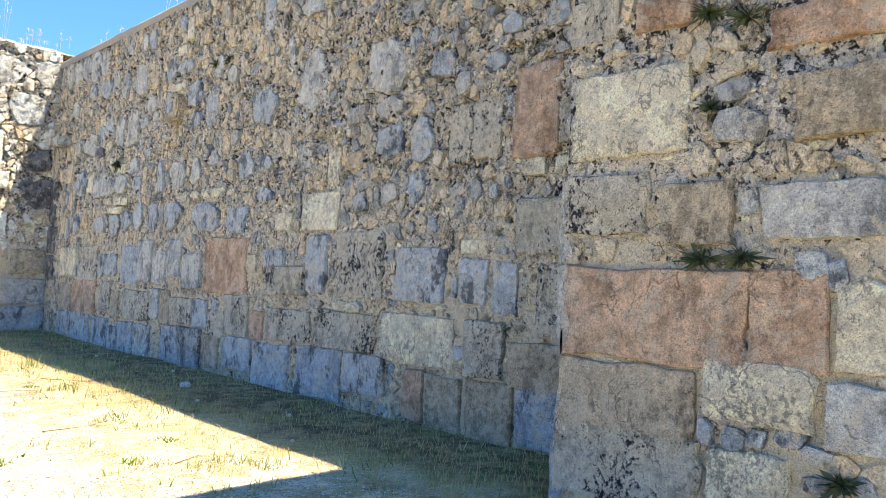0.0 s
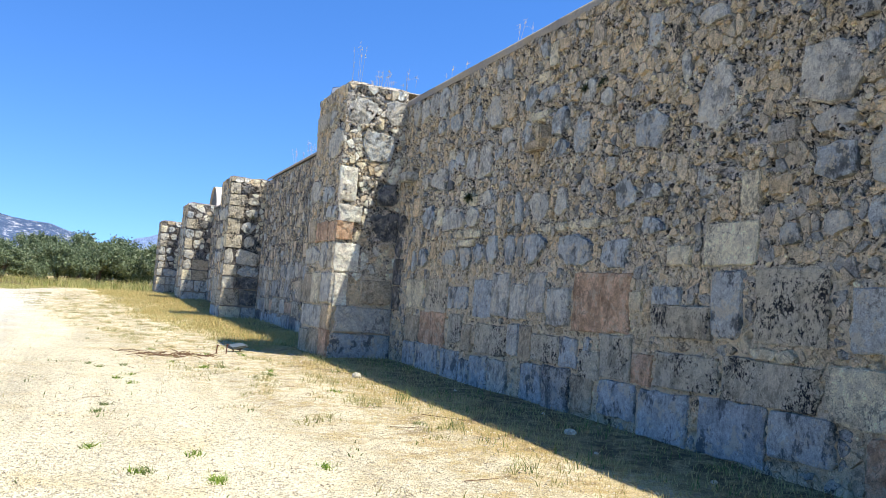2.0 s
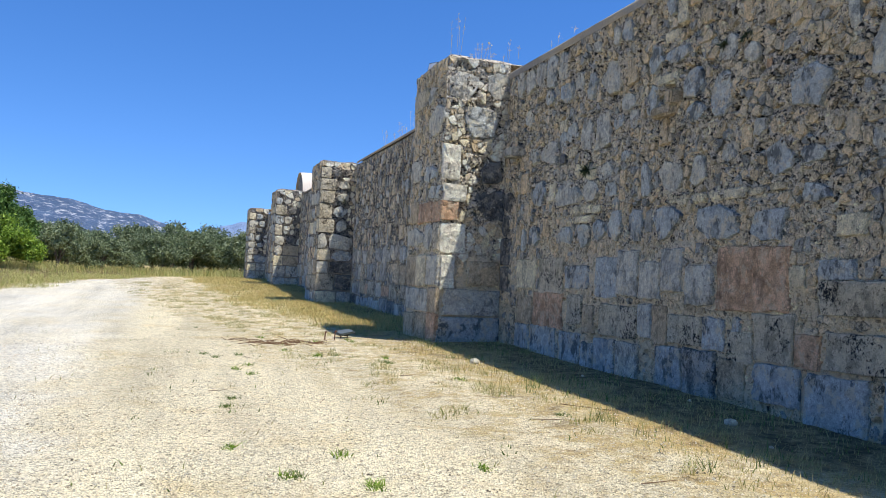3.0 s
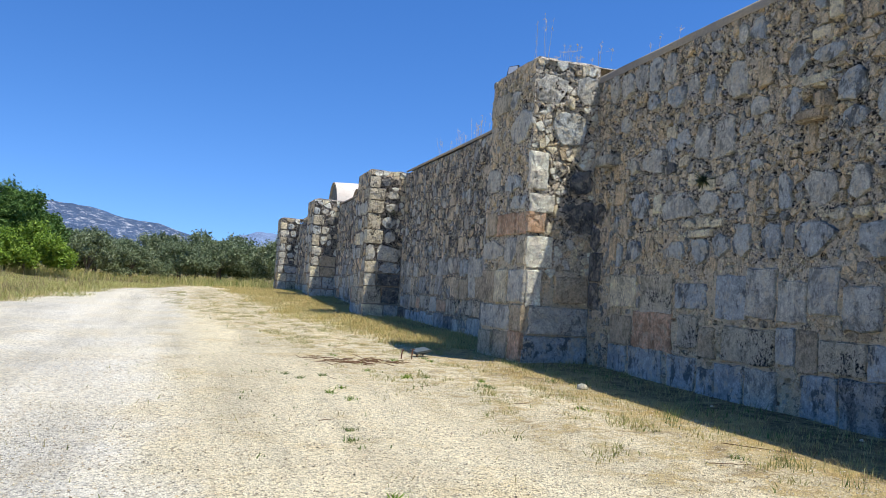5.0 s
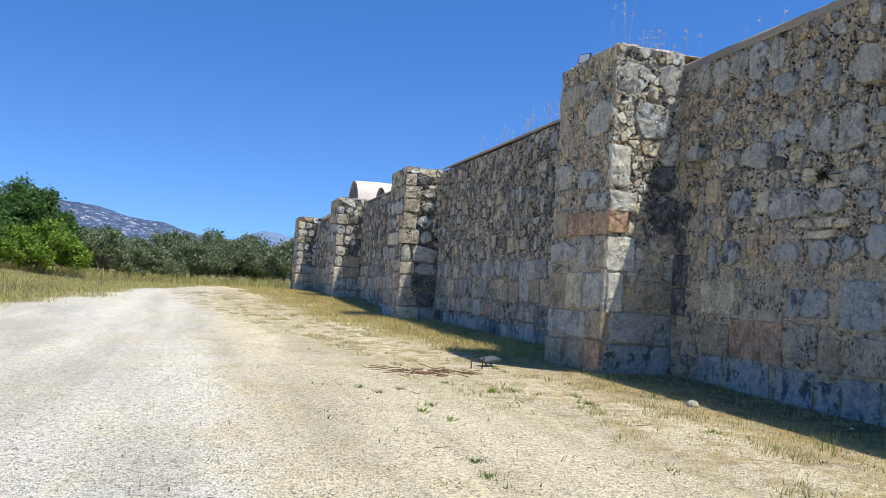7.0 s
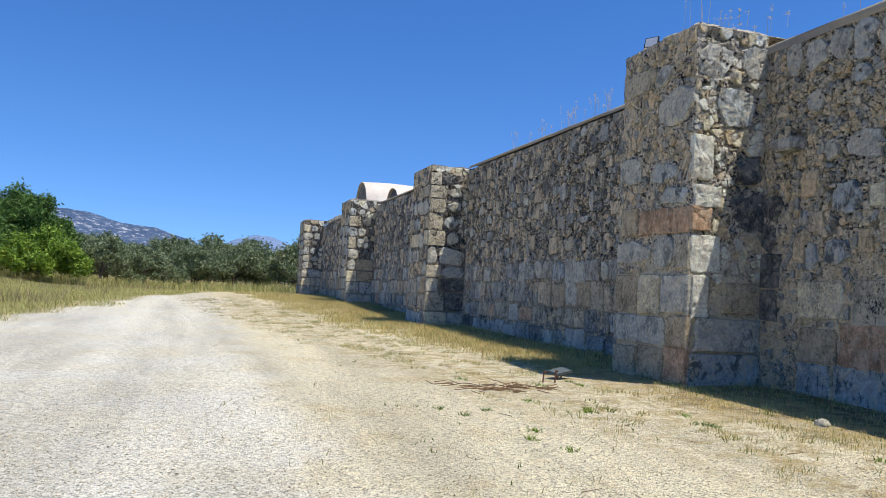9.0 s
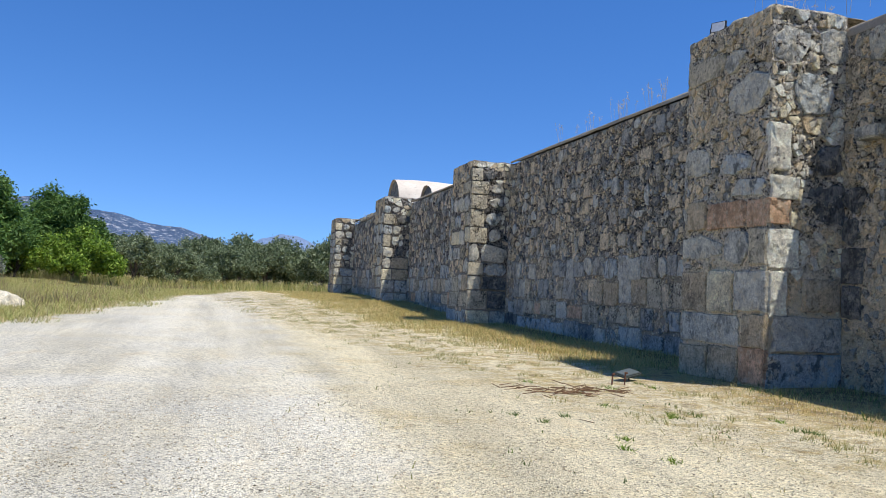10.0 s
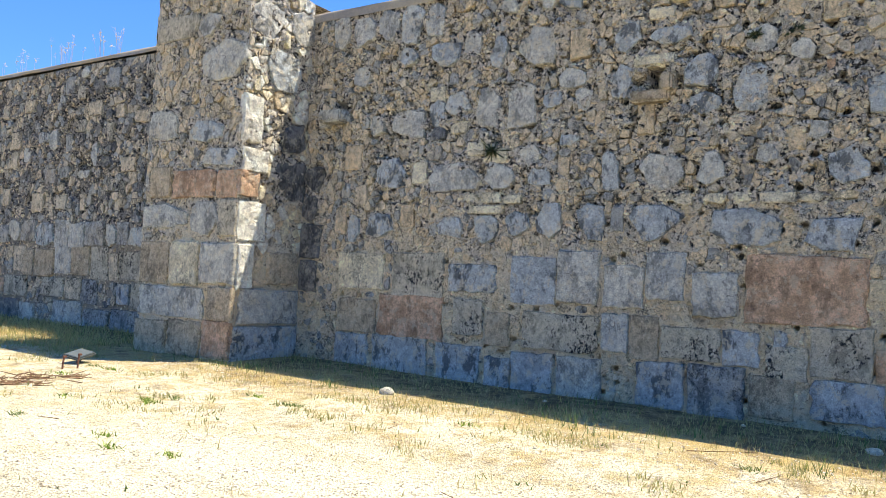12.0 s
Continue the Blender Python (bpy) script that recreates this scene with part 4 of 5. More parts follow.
def vault_roof(y, radius, rise, x0, x1):
    """A barrel vault across the wall, with a stone gable towards it, coloured dark for its shade."""
    roof = new("vaulted_roof")
    tagged(roof, "pale plastered barrel vault roof behind the wall", "roof", group="vaults behind the wall", kind="structure")
    n, m, spring = 26, 16, 5.2
    verts = []
    for i in range(m + 1):
        x = x0 + (x1 - x0) * i / m
        for j in range(n + 1):
            a = math.pi * j / n
            wob = 0.03 * math.sin(5 * a + 1.7 * x)
            wide = radius + wob + 1.1 * min(1.0, (x - x0) / 2.5)
            verts.append((x, y - wide * math.cos(a), spring + (rise + wob) * math.sin(a)))
    faces = [(i * (n + 1) + j, (i + 1) * (n + 1) + j, (i + 1) * (n + 1) + j + 1, i * (n + 1) + j + 1) for i in range(m) for j in range(n)]
    faces.append(tuple(m * (n + 1) + j for j in range(n + 1)))
    part("vault", mesh_of("vault", verts, faces), VAULT, roof)
    ring = [(y - radius * 0.97 * math.cos(math.pi * k / n), spring + rise * 0.97 * math.sin(math.pi * k / n)) for k in range(n + 1)]
    v = [(x0 + 0.12, p, q) for p, q in ring] + [(x0 + 0.4, p, q) for p, q in ring]
    f = [(k, k + 1, n + 2 + k, n + 1 + k) for k in range(n)] + [tuple(range(n + 1)), tuple(range(2 * n + 1, n, -1))]
    # Dark stone here puts the gable's shade into its colour.
    part("gable", mesh_of("gable", v, f, False), STONE["d"], roof, "stone gable under the vault, coloured dark for its shade")
    body = bmesh.new()
    bmesh.ops.create_cube(body, size=1, matrix=Matrix.Translation(((x0 + x1) / 2 + 0.2, y, 2.6)) @ Matrix.Diagonal((x1 - x0 - 0.6, radius * 1.9, 5.19, 1)))
    part("wall", body, MORTAR, roof)


vault_roof(53.6, 2.05, 2.7, 6.2, 15.0)
vault_roof(45.6, 1.5, 1.45, 6.2, 15.0)

# ---- grass, gravel and weeds ----


def blades(n, xs, ys, high, wide, lean, seed, base=None):
    """Loose blades of grass as narrow bent triangles."""
    r = np.random.default_rng(seed)
    x, y = xs, ys
    z = ground_z(x, y) - 0.01 if base is None else base
    h = high * r.uniform(0.5, 1.3, n)
    a, b = r.uniform(0, 2 * np.pi, n), r.uniform(0, 2 * np.pi, n)
    w = wide * r.uniform(0.6, 1.4, n)
    l = h * lean * r.uniform(0.1, 1.0, n)
    p0 = np.stack([x - w * np.cos(a), y - w * np.sin(a), z], -1)
    p1 = np.stack([x + w * np.cos(a), y + w * np.sin(a), z], -1)
    m = np.stack([x + 0.35 * l * np.cos(b), y + 0.35 * l * np.sin(b), z + 0.6 * h], -1)
    m1 = m + np.stack([0.7 * w * np.cos(a), 0.7 * w * np.sin(a), 0 * w], -1)
    tip = np.stack([x + l * np.cos(b), y + l * np.sin(b), z + h], -1)
    V = np.stack([p0, p1, m1, m, tip], 1).reshape(-1, 3)
    k = np.arange(n) * 5
    F = [(i, i + 1, i + 2, i + 3) for i in k] + [(i + 3, i + 2, i + 4) for i in k]
    return V, F


def turf(name, n, x0, x1, y0, y1, high, wide, lean, mat, seed, density=None, label=""):
    r = np.random.default_rng(seed)
    x, y = r.uniform(x0, x1, n * 3), y0 + (y1 - y0) * r.random(n * 3) ** 1.25
    if density is not None:
        keep = r.random(n * 3) < density(x, y)
        x, y = x[keep][:n], y[keep][:n]
    else:
        x, y = x[:n], y[:n]
    ok = np.ones(len(x), bool)
    for a, b, _ in BUTTRESS:
        ok &= ~((x > OUTER - 0.03) & (y > a - 0.03) & (y < b + 0.03))
    x, y = x[ok & (x < WALL_X - 0.03)], y[ok & (x < WALL_X - 0.03)]
    V, F = blades(len(x), x, y, high, wide, lean, seed + 1)
    return tagged(part(name, mesh_of(name, V, F, False), mat), label, "grass", kind="stuff")


def clumpy(x, y, scale, seed, cut):
    return np.clip((fractal(x + 90, y + 90, scale, seed, 3) + cut) * 2.5, 0, 1)


def strip_mask(x, y):
    edge = 2.9 - 0.06 * y + 1.0 * fractal(y + 30, y * 0 + 3, 5.0, 55, 3)
    return np.clip((x - edge) * 0.9 + 0.2, 0, 1) * (0.35 + 0.65 * clumpy(x, y, 0.7, 66, 0.35)) * np.where(x > 3.95, 0.6, 1)


turf("dry_grass", 70000, 0.0, 4.97, 2.0, 62, 0.07, 0.004, 1.1, DRY, 11, strip_mask, "short dry straw-coloured grass along the foot of the wall")
turf("dry_grass", 45000, -0.5, 4.97, 19, 64, 0.12, 0.008, 1.3, DRY, 12, strip_mask, "taller dry grass beside the farther wall bays")
turf("green_grass", 3500, 3.3, 4.97, 2.9, 62, 0.11, 0.005, 0.9, WEED, 13, lambda x, y: clumpy(x, y, 0.5, 67, -0.1), "green tufts along the foot of the shaded wall")
turf("sparse_grass", 75000, -4, 3.2, 3, 45, 0.075, 0.005, 1.5, TUFT, 14, lambda x, y: clumpy(x, y, 0.45, 68, -0.35) * np.clip((x - 2.3 + 0.15 * y) / 1.5, 0.03, 1), "thin dry tufts growing through the gravel")
turf("sparse_weeds", 9000, -1.5, 3.2, 3, 40, 0.05, 0.008, 1.3, WEED, 15, lambda x, y: clumpy(x, y, 0.3, 69, -0.78), "small green weeds growing through the gravel")


def west_edge(y):
    return -8.4 + 0.16 * np.maximum(y - 24, 0)


turf("field_grass", 170000, -24, 2, 22, 62, 0.17, 0.010, 1.9, FIELD, 16, lambda x, y: np.clip((west_edge(y) - x) / 1.5 + 0.5 * lattice(x, y, 1.5, 5), 0, 1), "tall dry and green grass on the verge of the track")
turf("verge_weeds", 12000, -24, 0, 24, 66, 0.42, 0.012, 1.1, BROWN_WEED, 18, lambda x, y: np.clip((west_edge(y) - 0.8 - x) / 1.5, 0, 1) * clumpy(x, y, 1.6, 71, -0.1), "tall brown and grey weeds standing in the verge grass")
turf("field_grass", 45000, -45, 30, 58, 92, 0.7, 0.02, 0.9, FIELD, 17, lambda x, y: np.clip((y - 62) / 4, 0, 1) * 0.9 + (x < -8), "tall pale grass in front of the olive trees")


def gravel(n, seed):
    r = np.random.default_rng(seed)
    x, y = r.uniform(-6, 3.4, n), 1.5 + 16 * r.random(n) ** 1.3
    s = 0.004 + 0.011 * r.random(n) ** 2.5
    z = ground_z(x, y) + s * 0.15
    base = np.array([(1, 0, 0), (-1, 0, 0), (0, 1, 0), (0, -1, 0), (0, 0, 0.7)])
    V = np.stack([x, y, z], -1)[:, None] + base[None] * s[:, None, None] * r.uniform(0.6, 1.3, (n, 5, 3))
    k = np.arange(n) * 5
    F = np.concatenate([np.stack([k + a, k + b, k + 4], -1) for a, b in ((0, 2), (2, 1), (1, 3), (3, 0))])
    return V.reshape(-1, 3), F


tagged(part("gravel", mesh_of("gravel", *gravel(40000, 21), False), WHITE_STONE), "loose pale limestone gravel on the track", "gravel", kind="stuff")
tagged(part("gravel", mesh_of("gravel", *gravel(30000, 22), False), STONE["2"]), "loose greyish tan gravel on the track", "gravel", kind="stuff")

# ---- trees and bushes ----


def crown_mesh(name, lobes, leaf, seed):
    """Leaves in uneven clumps: lobes are (x, y, z, radius, leaves)."""
    r = np.random.default_rng(seed)
    P = []
    for lx, ly, lz, rad, n in lobes:
        k = max(6, int(n / 60))
        d = r.normal(0, 1, (k, 3))
        d /= np.linalg.norm(d, axis=1)[:, None]
        centres = np.array((lx, ly, lz)) + d * rad * r.uniform(0.45, 1.0, (k, 1)) * (1, 1, 0.8)
        pick = r.integers(0, k, n)
        P.append(centres[pick] + r.normal(0, rad * 0.17, (n, 3)))
    P = np.concatenate(P)
    n = len(P)
    a, b = r.normal(0, 1, (n, 3)), r.normal(0, 1, (n, 3))
    a /= np.linalg.norm(a, axis=1)[:, None]
    b -= (a * b).sum(1)[:, None] * a
    b /= np.linalg.norm(b, axis=1)[:, None]
    s = leaf * r.uniform(0.6, 1.4, (n, 1))
    V = np.stack([P - a * s, P + b * s * 0.42, P + a * s, P - b * s * 0.42], 1).reshape(-1, 3)
    k = np.arange(n) * 4
    return mesh_of(name, V, np.stack([k, k + 1, k + 2, k + 3], -1), False)


def limb(bm, a, b, r0, r1, sides=7):
    a, b = Vector(a), Vector(b)
    q = (b - a).to_track_quat("Z", "Y").to_matrix()
    rings = []
    for t, rad in ((0, r0), (0.5, (r0 + r1) * 0.5), (1, r1)):
        c = a.lerp(b, t) + Vector((rng.normal(0, r1 * 0.4), rng.normal(0, r1 * 0.4), 0)) * (t == 0.5)
        rings.append([bm.verts.new(c + q @ Vector((math.cos(6.2832 * k / sides) * rad, math.sin(6.2832 * k / sides) * rad, 0))) for k in range(sides)])
    for u, v in zip(rings, rings[1:]):
        for k in range(sides):
            bm.faces.new((u[k], u[(k + 1) % sides], v[(k + 1) % sides], v[k]))


def tree(kind, trunk_h, lobes, leaf, mat, seed, label, girth=0.2):
    root = new(kind)
    tagged(root, label, "tree" if "bush" not in kind else "bush")
    bm = bmesh.new()
    limb(bm, (0, 0, -0.2), (0.1, 0, trunk_h), girth, girth * 0.7)
    for lx, ly, lz, rad, _ in lobes[:6]:
        limb(bm, (0.1, 0, trunk_h * 0.9), (lx * 0.8, ly * 0.8, lz), girth * 0.5, girth * 0.12)
    part("trunk", bm, BARK, root)
    part("crown", crown_mesh("crown", lobes, leaf, seed), mat, root)
    return root


def lobes_of(seed, n, spread_r, z0, z1, rad, leaves):
    r = np.random.default_rng(seed)
    out = []
    for k in range(n):
        a, d = 2.4 * k + r.uniform(-0.4, 0.4), spread_r * math.sqrt((k + 0.5) / n)
        z = z0 + (z1 - z0) * (1 - 0.75 * (d / spread_r) ** 2) * r.uniform(0.45, 1.0)
        out.append((d * math.cos(a), d * math.sin(a), z, rad * r.uniform(0.75, 1.25), leaves))
    return out


olives = [tree("olive_tree", 1.1, lobes_of(200 + k, 18, 2.1, 0.6, 3.6, 0.9, 900), 0.10, OLIVE, 210 + k, "grey-green olive tree with a low gnarled trunk", 0.22) for k in range(4)]
for o in olives:
    o["group"] = "olive grove"
r = np.random.default_rng(12)
spots = [(-13 + 3.2 * k + r.uniform(-0.7, 0.7), 75 + 5 * (k % 2) + r.uniform(-2, 2)) for k in range(12)]
spots += [(-36 + 3.9 * k + r.uniform(-1, 1), 90 + r.uniform(-3, 5)) for k in range(17)]
spots += [(-44 + 4.2 * k + r.uniform(-1, 1), 108 + r.uniform(-4, 5)) for k in range(20)]
spots += [(-52 + 4.4 * k + r.uniform(-1, 1), 128 + r.uniform(-4, 5)) for k in range(26)]
for k, (x, y) in enumerate(spots):
    m = pose(x, y, float(ground_z(x, y)), 0, 0, r.uniform(0, 360))
    size = r.uniform(1.0, 1.45)
    o = olives[k] if k < 4 else olives[k % 4]
    if k >= 4:
        o = copy_thing(o, m)
    o.matrix_basis = m @ Matrix.Diagonal((size, size, size * r.uniform(0.9, 1.1), 1))


def stand(ob, x, y, turn=0, size=1.0):
    ob.matrix_basis = pose(x, y, float(ground_z(x, y)), 0, 0, turn) @ Matrix.Diagonal((size, size, size, 1))


stand(tree("tree", 2.2, lobes_of(301, 24, 2.9, 1.6, 6.3, 1.3, 2600), 0.125, DEEP_GREEN, 31, "tall broad-leaved tree with a dense dark crown", 0.35), -15.5, 74)
stand(tree("tree", 1.8, lobes_of(302, 22, 2.3, 0.9, 6.0, 1.2, 2500), 0.12, DEEP_GREEN, 32, "dark green tree at the edge of the field", 0.3), -16.4, 56, 40, 0.93)
stand(tree("tree", 2.0, lobes_of(303, 16, 5.5, 2.0, 4.9, 1.6, 900), 0.2, DEEP_GREEN, 33, "wide round-crowned tree beyond the olive grove", 0.3), 2.0, 118, 90)
stand(tree("bush", 0.5, lobes_of(304, 20, 2.9, 0.6, 3.0, 0.9, 1500), 0.10, BRIGHT_GREEN, 34, "bright yellow-green leafy bush on the verge", 0.12), -12.3, 60)
stand(tree("bush", 0.4, lobes_of(305, 10, 1.9, 0.6, 2.4, 0.8, 700), 0.10, BRIGHT_GREEN, 35, "lower bright green bush beside a larger one", 0.1), -14.8, 57)
stand(tree("bush", 0.3, lobes_of(306, 8, 1.3, 0.4, 1.6, 0.6, 500), 0.07, GREY_LEAF, 36, "pale grey flowering shrub among tall grass", 0.06), -14.2, 47)
stand(tree("tree", 1.2, lobes_of(308, 14, 2.4, 0.9, 4.6, 1.1, 700), 0.15, DEEP_GREEN, 38, "dark leafy tree behind the bright bush", 0.2), -17.8, 68)
stand(tree("bush", 0.4, lobes_of(309, 10, 1.8, 0.4, 2.0, 0.8, 700), 0.11, DEEP_GREEN, 39, "dark green bush among tall grass", 0.1), -16.2, 52)
stand(tree("olive_tree", 1.1, lobes_of(307, 12, 2.4, 1.7, 5.2, 1.1, 600), 0.15, OLIVE, 37, "grey-green olive tree behind the bright bush", 0.22), -9.6, 69, 50, 0.72)

# ---- mountains ----


def ridge(name, bearing0, bearing1, dist, profile, mat, label, seed):
    n, m = 160, 14
    verts = []
    for i in range(n + 1):
        b = radians(bearing0 + (bearing1 - bearing0) * i / n)
        h = dist * math.tan(radians(profile(math.degrees(b))))
        h *= 1 + 0.055 * float(fractal(i * 1.0, seed, 11, seed, 4))
        for j in range(m + 1):
            t = j / m
            d = dist * (0.72 + 0.28 * t)
            z = h * t ** 1.3 * (1 + 0.10 * float(fractal(i * 0.7, j * 2.0, 9, seed + 3, 3)) * (1 - t)) - 5
            verts.append((-d * math.sin(b), d * math.cos(b), z))
    faces = [(i * (m + 1) + j, i * (m + 1) + j + 1, (i + 1) * (m + 1) + j + 1, (i + 1) * (m + 1) + j) for i in range(n) for j in range(m)]
    tagged(part(name, mesh_of(name, verts, faces), mat), label, "mountain", kind="structure")


def near_profile(b):
    return float(np.interp(b, (-7, -4, -2, 0, 1, 2.5, 3.7, 5.5, 7.4, 9, 12, 20, 40), (0.2, 0.7, 1.5, 2.6, 2.9, 3.3, 3.4, 3.6, 4.1, 4.35, 4.6, 4.0, 2.5)))


ridge("backdrop_mountain", -7, 40, 2400, near_profile, MOUNTAIN, "scrub mountain with pale rocky patches, haze put into its blue-grey colour", 8)
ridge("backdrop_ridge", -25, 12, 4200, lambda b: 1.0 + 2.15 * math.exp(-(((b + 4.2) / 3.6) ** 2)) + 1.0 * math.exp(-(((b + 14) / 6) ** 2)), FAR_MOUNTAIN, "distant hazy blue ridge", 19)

# ---- small things ----


def bevelled_box(size, at=(0, 0, 0), bevel=0.01, turn=None):
    bm = bmesh.new()
    bmesh.ops.create_cube(bm, size=1, matrix=Matrix.Diagonal((*size, 1)))
    bmesh.ops.bevel(bm, geom=bm.edges[:], offset=bevel, segments=2, affect="EDGES")
    bm.transform(Matrix.Translation(at) @ (turn or Matrix()))
    return bm


def rod(a, b, rad, sides=8):
    bm = bmesh.new()
    limb(bm, a, b, rad, rad * 0.98, sides)
    return bm


def flood_lamp(name, label, tilt):
    """A flat floodlight head on a bracket."""
    root = new(name)
    tagged(root, label, "floodlight")
    t = Matrix.Translation((0, 0, 0.20)) @ pose(0, 0, 0, tilt, 0, 0)
    head = part("housing", bevelled_box((0.34, 0.05, 0.26), (0, 0, 0), 0.012, None), DARK_METAL, root)
    head.matrix_basis = t
    part("lamp_glass", bevelled_box((0.29, 0.008, 0.21), (0, -0.028, 0), 0.003), LENS, head, "pale lamp glass")
    for k in range(5):
        part("cooling_fin", bevelled_box((0.006, 0.04, 0.2), (-0.12 + 0.06 * k, 0.045, 0), 0.001), DARK_METAL, head)
    for s in (-1, 1):
        part("bracket_arm", rod((0.185 * s, 0, 0.20), (0.185 * s, 0, 0.0), 0.012), DARK_METAL, root)
    part("bracket_foot", bevelled_box((0.40, 0.07, 0.012), (0, 0, 0.0), 0.003), DARK_METAL, root)
    return root


lamp = flood_lamp("floodlight", "grey metal floodlight on top of a stone buttress", -12)
lamp.matrix_basis = pose(3.90, 17.95, 5.77, 0, 0, -60) @ Matrix.Scale(0.75, 4)

LOW_METAL = plain_material("dull_green_metal", (0.07, 0.085, 0.08), 0.5, 0.2)
DULL_GLASS = plain_material("dusty_glass", (0.10, 0.12, 0.12), 0.35)
low = new("ground_floodlight")
tagged(low, "flat grey floodlight on rusty legs in dry grass", "floodlight")
tip = Matrix.Translation((0, 0, 0.105)) @ pose(0, 0, 0, 10, -9, 0)
plate = part("housing", bevelled_box((0.36, 0.25, 0.04), (0, 0, 0), 0.014), LOW_METAL, low)
plate.matrix_basis = tip
part("lamp_glass", bevelled_box((0.31, 0.20, 0.008), (0, 0, 0.022), 0.003), DULL_GLASS, plate, "dusty grey lamp glass")
part("gear_box", bevelled_box((0.14, 0.10, 0.045), (0.04, 0, -0.04), 0.01), DARK_METAL, plate)
for x, y in ((-0.13, -0.07), (0.12, 0.07)):
    part("leg", rod((x, y, -0.08), (x * 0.9, y, 0.09), 0.014), RUST, low)
low.matrix_basis = pose(2.25, 17.53, float(ground_z(2.25, 17.53)), 0, 0, 20)
for x, y, h in ((1.80, 17.15, 0.15), (1.98, 17.12, 0.17)):
    stake = new("stake")
    tagged(stake, "short bent rusty iron stake in dry grass", "stake", group="rusty stakes by the lamp")
    part("shaft", rod((0, 0, -0.05), (0.01, 0, h), 0.012), RUST, stake)
    part("head", bevelled_box((0.05, 0.03, 0.025), (0.02, 0, h), 0.006), RUST, stake)
    stake.location = (x, y, float(ground_z(x, y)))


def pebble_mesh(rx, ry, rz, seed, detail=3):
    bm = bmesh.new()
    bmesh.ops.create_icosphere(bm, subdivisions=detail, radius=1)
    for v in bm.verts:
        k = 1 + 0.20 * noise.noise(v.co * 1.3 + Vector((seed, 0, 0))) + 0.08 * noise.noise(v.co * 3.5 + Vector((0, seed, 0)))
        v.co = Vector((v.co.x * rx * k, v.co.y * ry * k, v.co.z * rz * k))
    for f in bm.faces:
        f.smooth = True
    return bm


def rock(x, y, rx, ry, rz, seed, label):
    z = float(ground_z(x, y)) + rz * 0.45
    tagged(part("rock", pebble_mesh(rx, ry, rz, seed), WHITE_STONE, place=(x, y, z)), label, "rock")


rock(3.38, 13.36, 0.07, 0.09, 0.055, 1, "small white stone at the edge of the grass")
rock(4.2, 8.6, 0.06, 0.07, 0.04, 2, "small pale stone lying in the wall's shade")


def top_rock(x, y, z, rx, ry, rz, seed):
    tagged(part("rock", pebble_mesh(rx, ry, rz, seed), STONE["c"], place=(x, y, z)), "rounded buff stone lying on top of a buttress", "rock")


top_rock(3.98, 17.45, 5.82, 0.13, 0.22, 0.10, 3)


def heap():
    """Dry vine twigs in a low heap."""
    r = np.random.default_rng(44)
    bm = bmesh.new()
    for _ in range(90):
        x, y = r.normal(0.9, 0.4), r.normal(16.57, 0.22)
        a, l = r.uniform(0, 6.28), r.uniform(0.1, 0.38)
        z = float(ground_z(x, y)) + r.uniform(0.004, 0.03)
        limb(bm, (x, y, z), (x + l * math.cos(a), y + l * math.sin(a) * 0.6, z + r.uniform(-0.02, 0.05)), 0.006, 0.004, 4)
    tagged(part("twig_heap", bm, TWIG), "low heap of dry brown vine twigs on gravel", "twigs", kind="stuff")


heap()


def stick(x, y, length, angle):
    bm = bmesh.new()
    z = float(ground_z(x, y)) + 0.008
    limb(bm, (0, 0, 0), (0.7 * length * math.cos(angle), 0.7 * length * math.sin(angle), 0.008), 0.004, 0.002, 5)
    tagged(part("twig", bm, TWIG, place=(x, y, z)), "thin dry twig lying on the gravel", "twig", group="twigs on the gravel")


for x, y, l, a in ((1.9, 12.2, 0.6, 0.2), (0.6, 10.6, 0.35, 1.2), (2.4, 9.2, 0.5, -0.3), (1.2, 13.8, 0.4, 0.6), (0.2, 14.5, 0.3, 2.0), (2.2, 7.0, 0.45, 0.1), (1.0, 6.2, 0.35, 0.9), (-0.5, 11.5, 0.3, 0.3)):
    stick(x, y, l, a)


def tuft(x, y, z, n, high, wide, mat, seed, name, label, lean=0.5, spread_r=0.12):
    r = np.random.default_rng(seed)
    xs, ys = x + r.normal(0, spread_r, n), y + r.normal(0, spread_r * 1.6, n)
    V, F = blades(n, xs, ys, high, wide, lean, seed, np.full(n, z))
    tagged(part(name, mesh_of(name, V, F, False), mat), label, "grass", kind="stuff")


def seed_heads(x, y, z, n, high, seed):
    """Tall oat-like stalks with drooping heads."""
    r = np.random.default_rng(seed)
    bm = bmesh.new()
    for _ in range(n):
        bx, by = x + r.normal(0, 0.05), y + r.normal(0, 0.30)
        lean_x, lean_y, h = r.normal(0, 0.10), r.normal(0.05, 0.12), high * r.uniform(0.55, 1.2)
        top = Vector((bx + lean_x * h, by + lean_y * h, z + h))
        limb(bm, (bx, by, z - 0.02), top, 0.0035, 0.002, 3)
        for _ in range(9):
            p = Vector((bx, by, z)).lerp(top, r.uniform(0.68, 1.0))
            d = Vector((r.normal(0, 0.03), r.normal(0, 0.03), r.uniform(-0.03, 0.03)))
            s = Vector((r.normal(0, 0.007), r.normal(0, 0.007), 0.0))
            vs = [bm.verts.new(q) for q in (p, p + d * 0.6 + s, p + d * 1.3, p + d * 0.6 - s)]
            bm.faces.new(vs)
    tagged(part("wall_grass", bm, STALK), "tall pale dry grass stalks growing on the wall top", "grass", group="dry grass on the wall top")


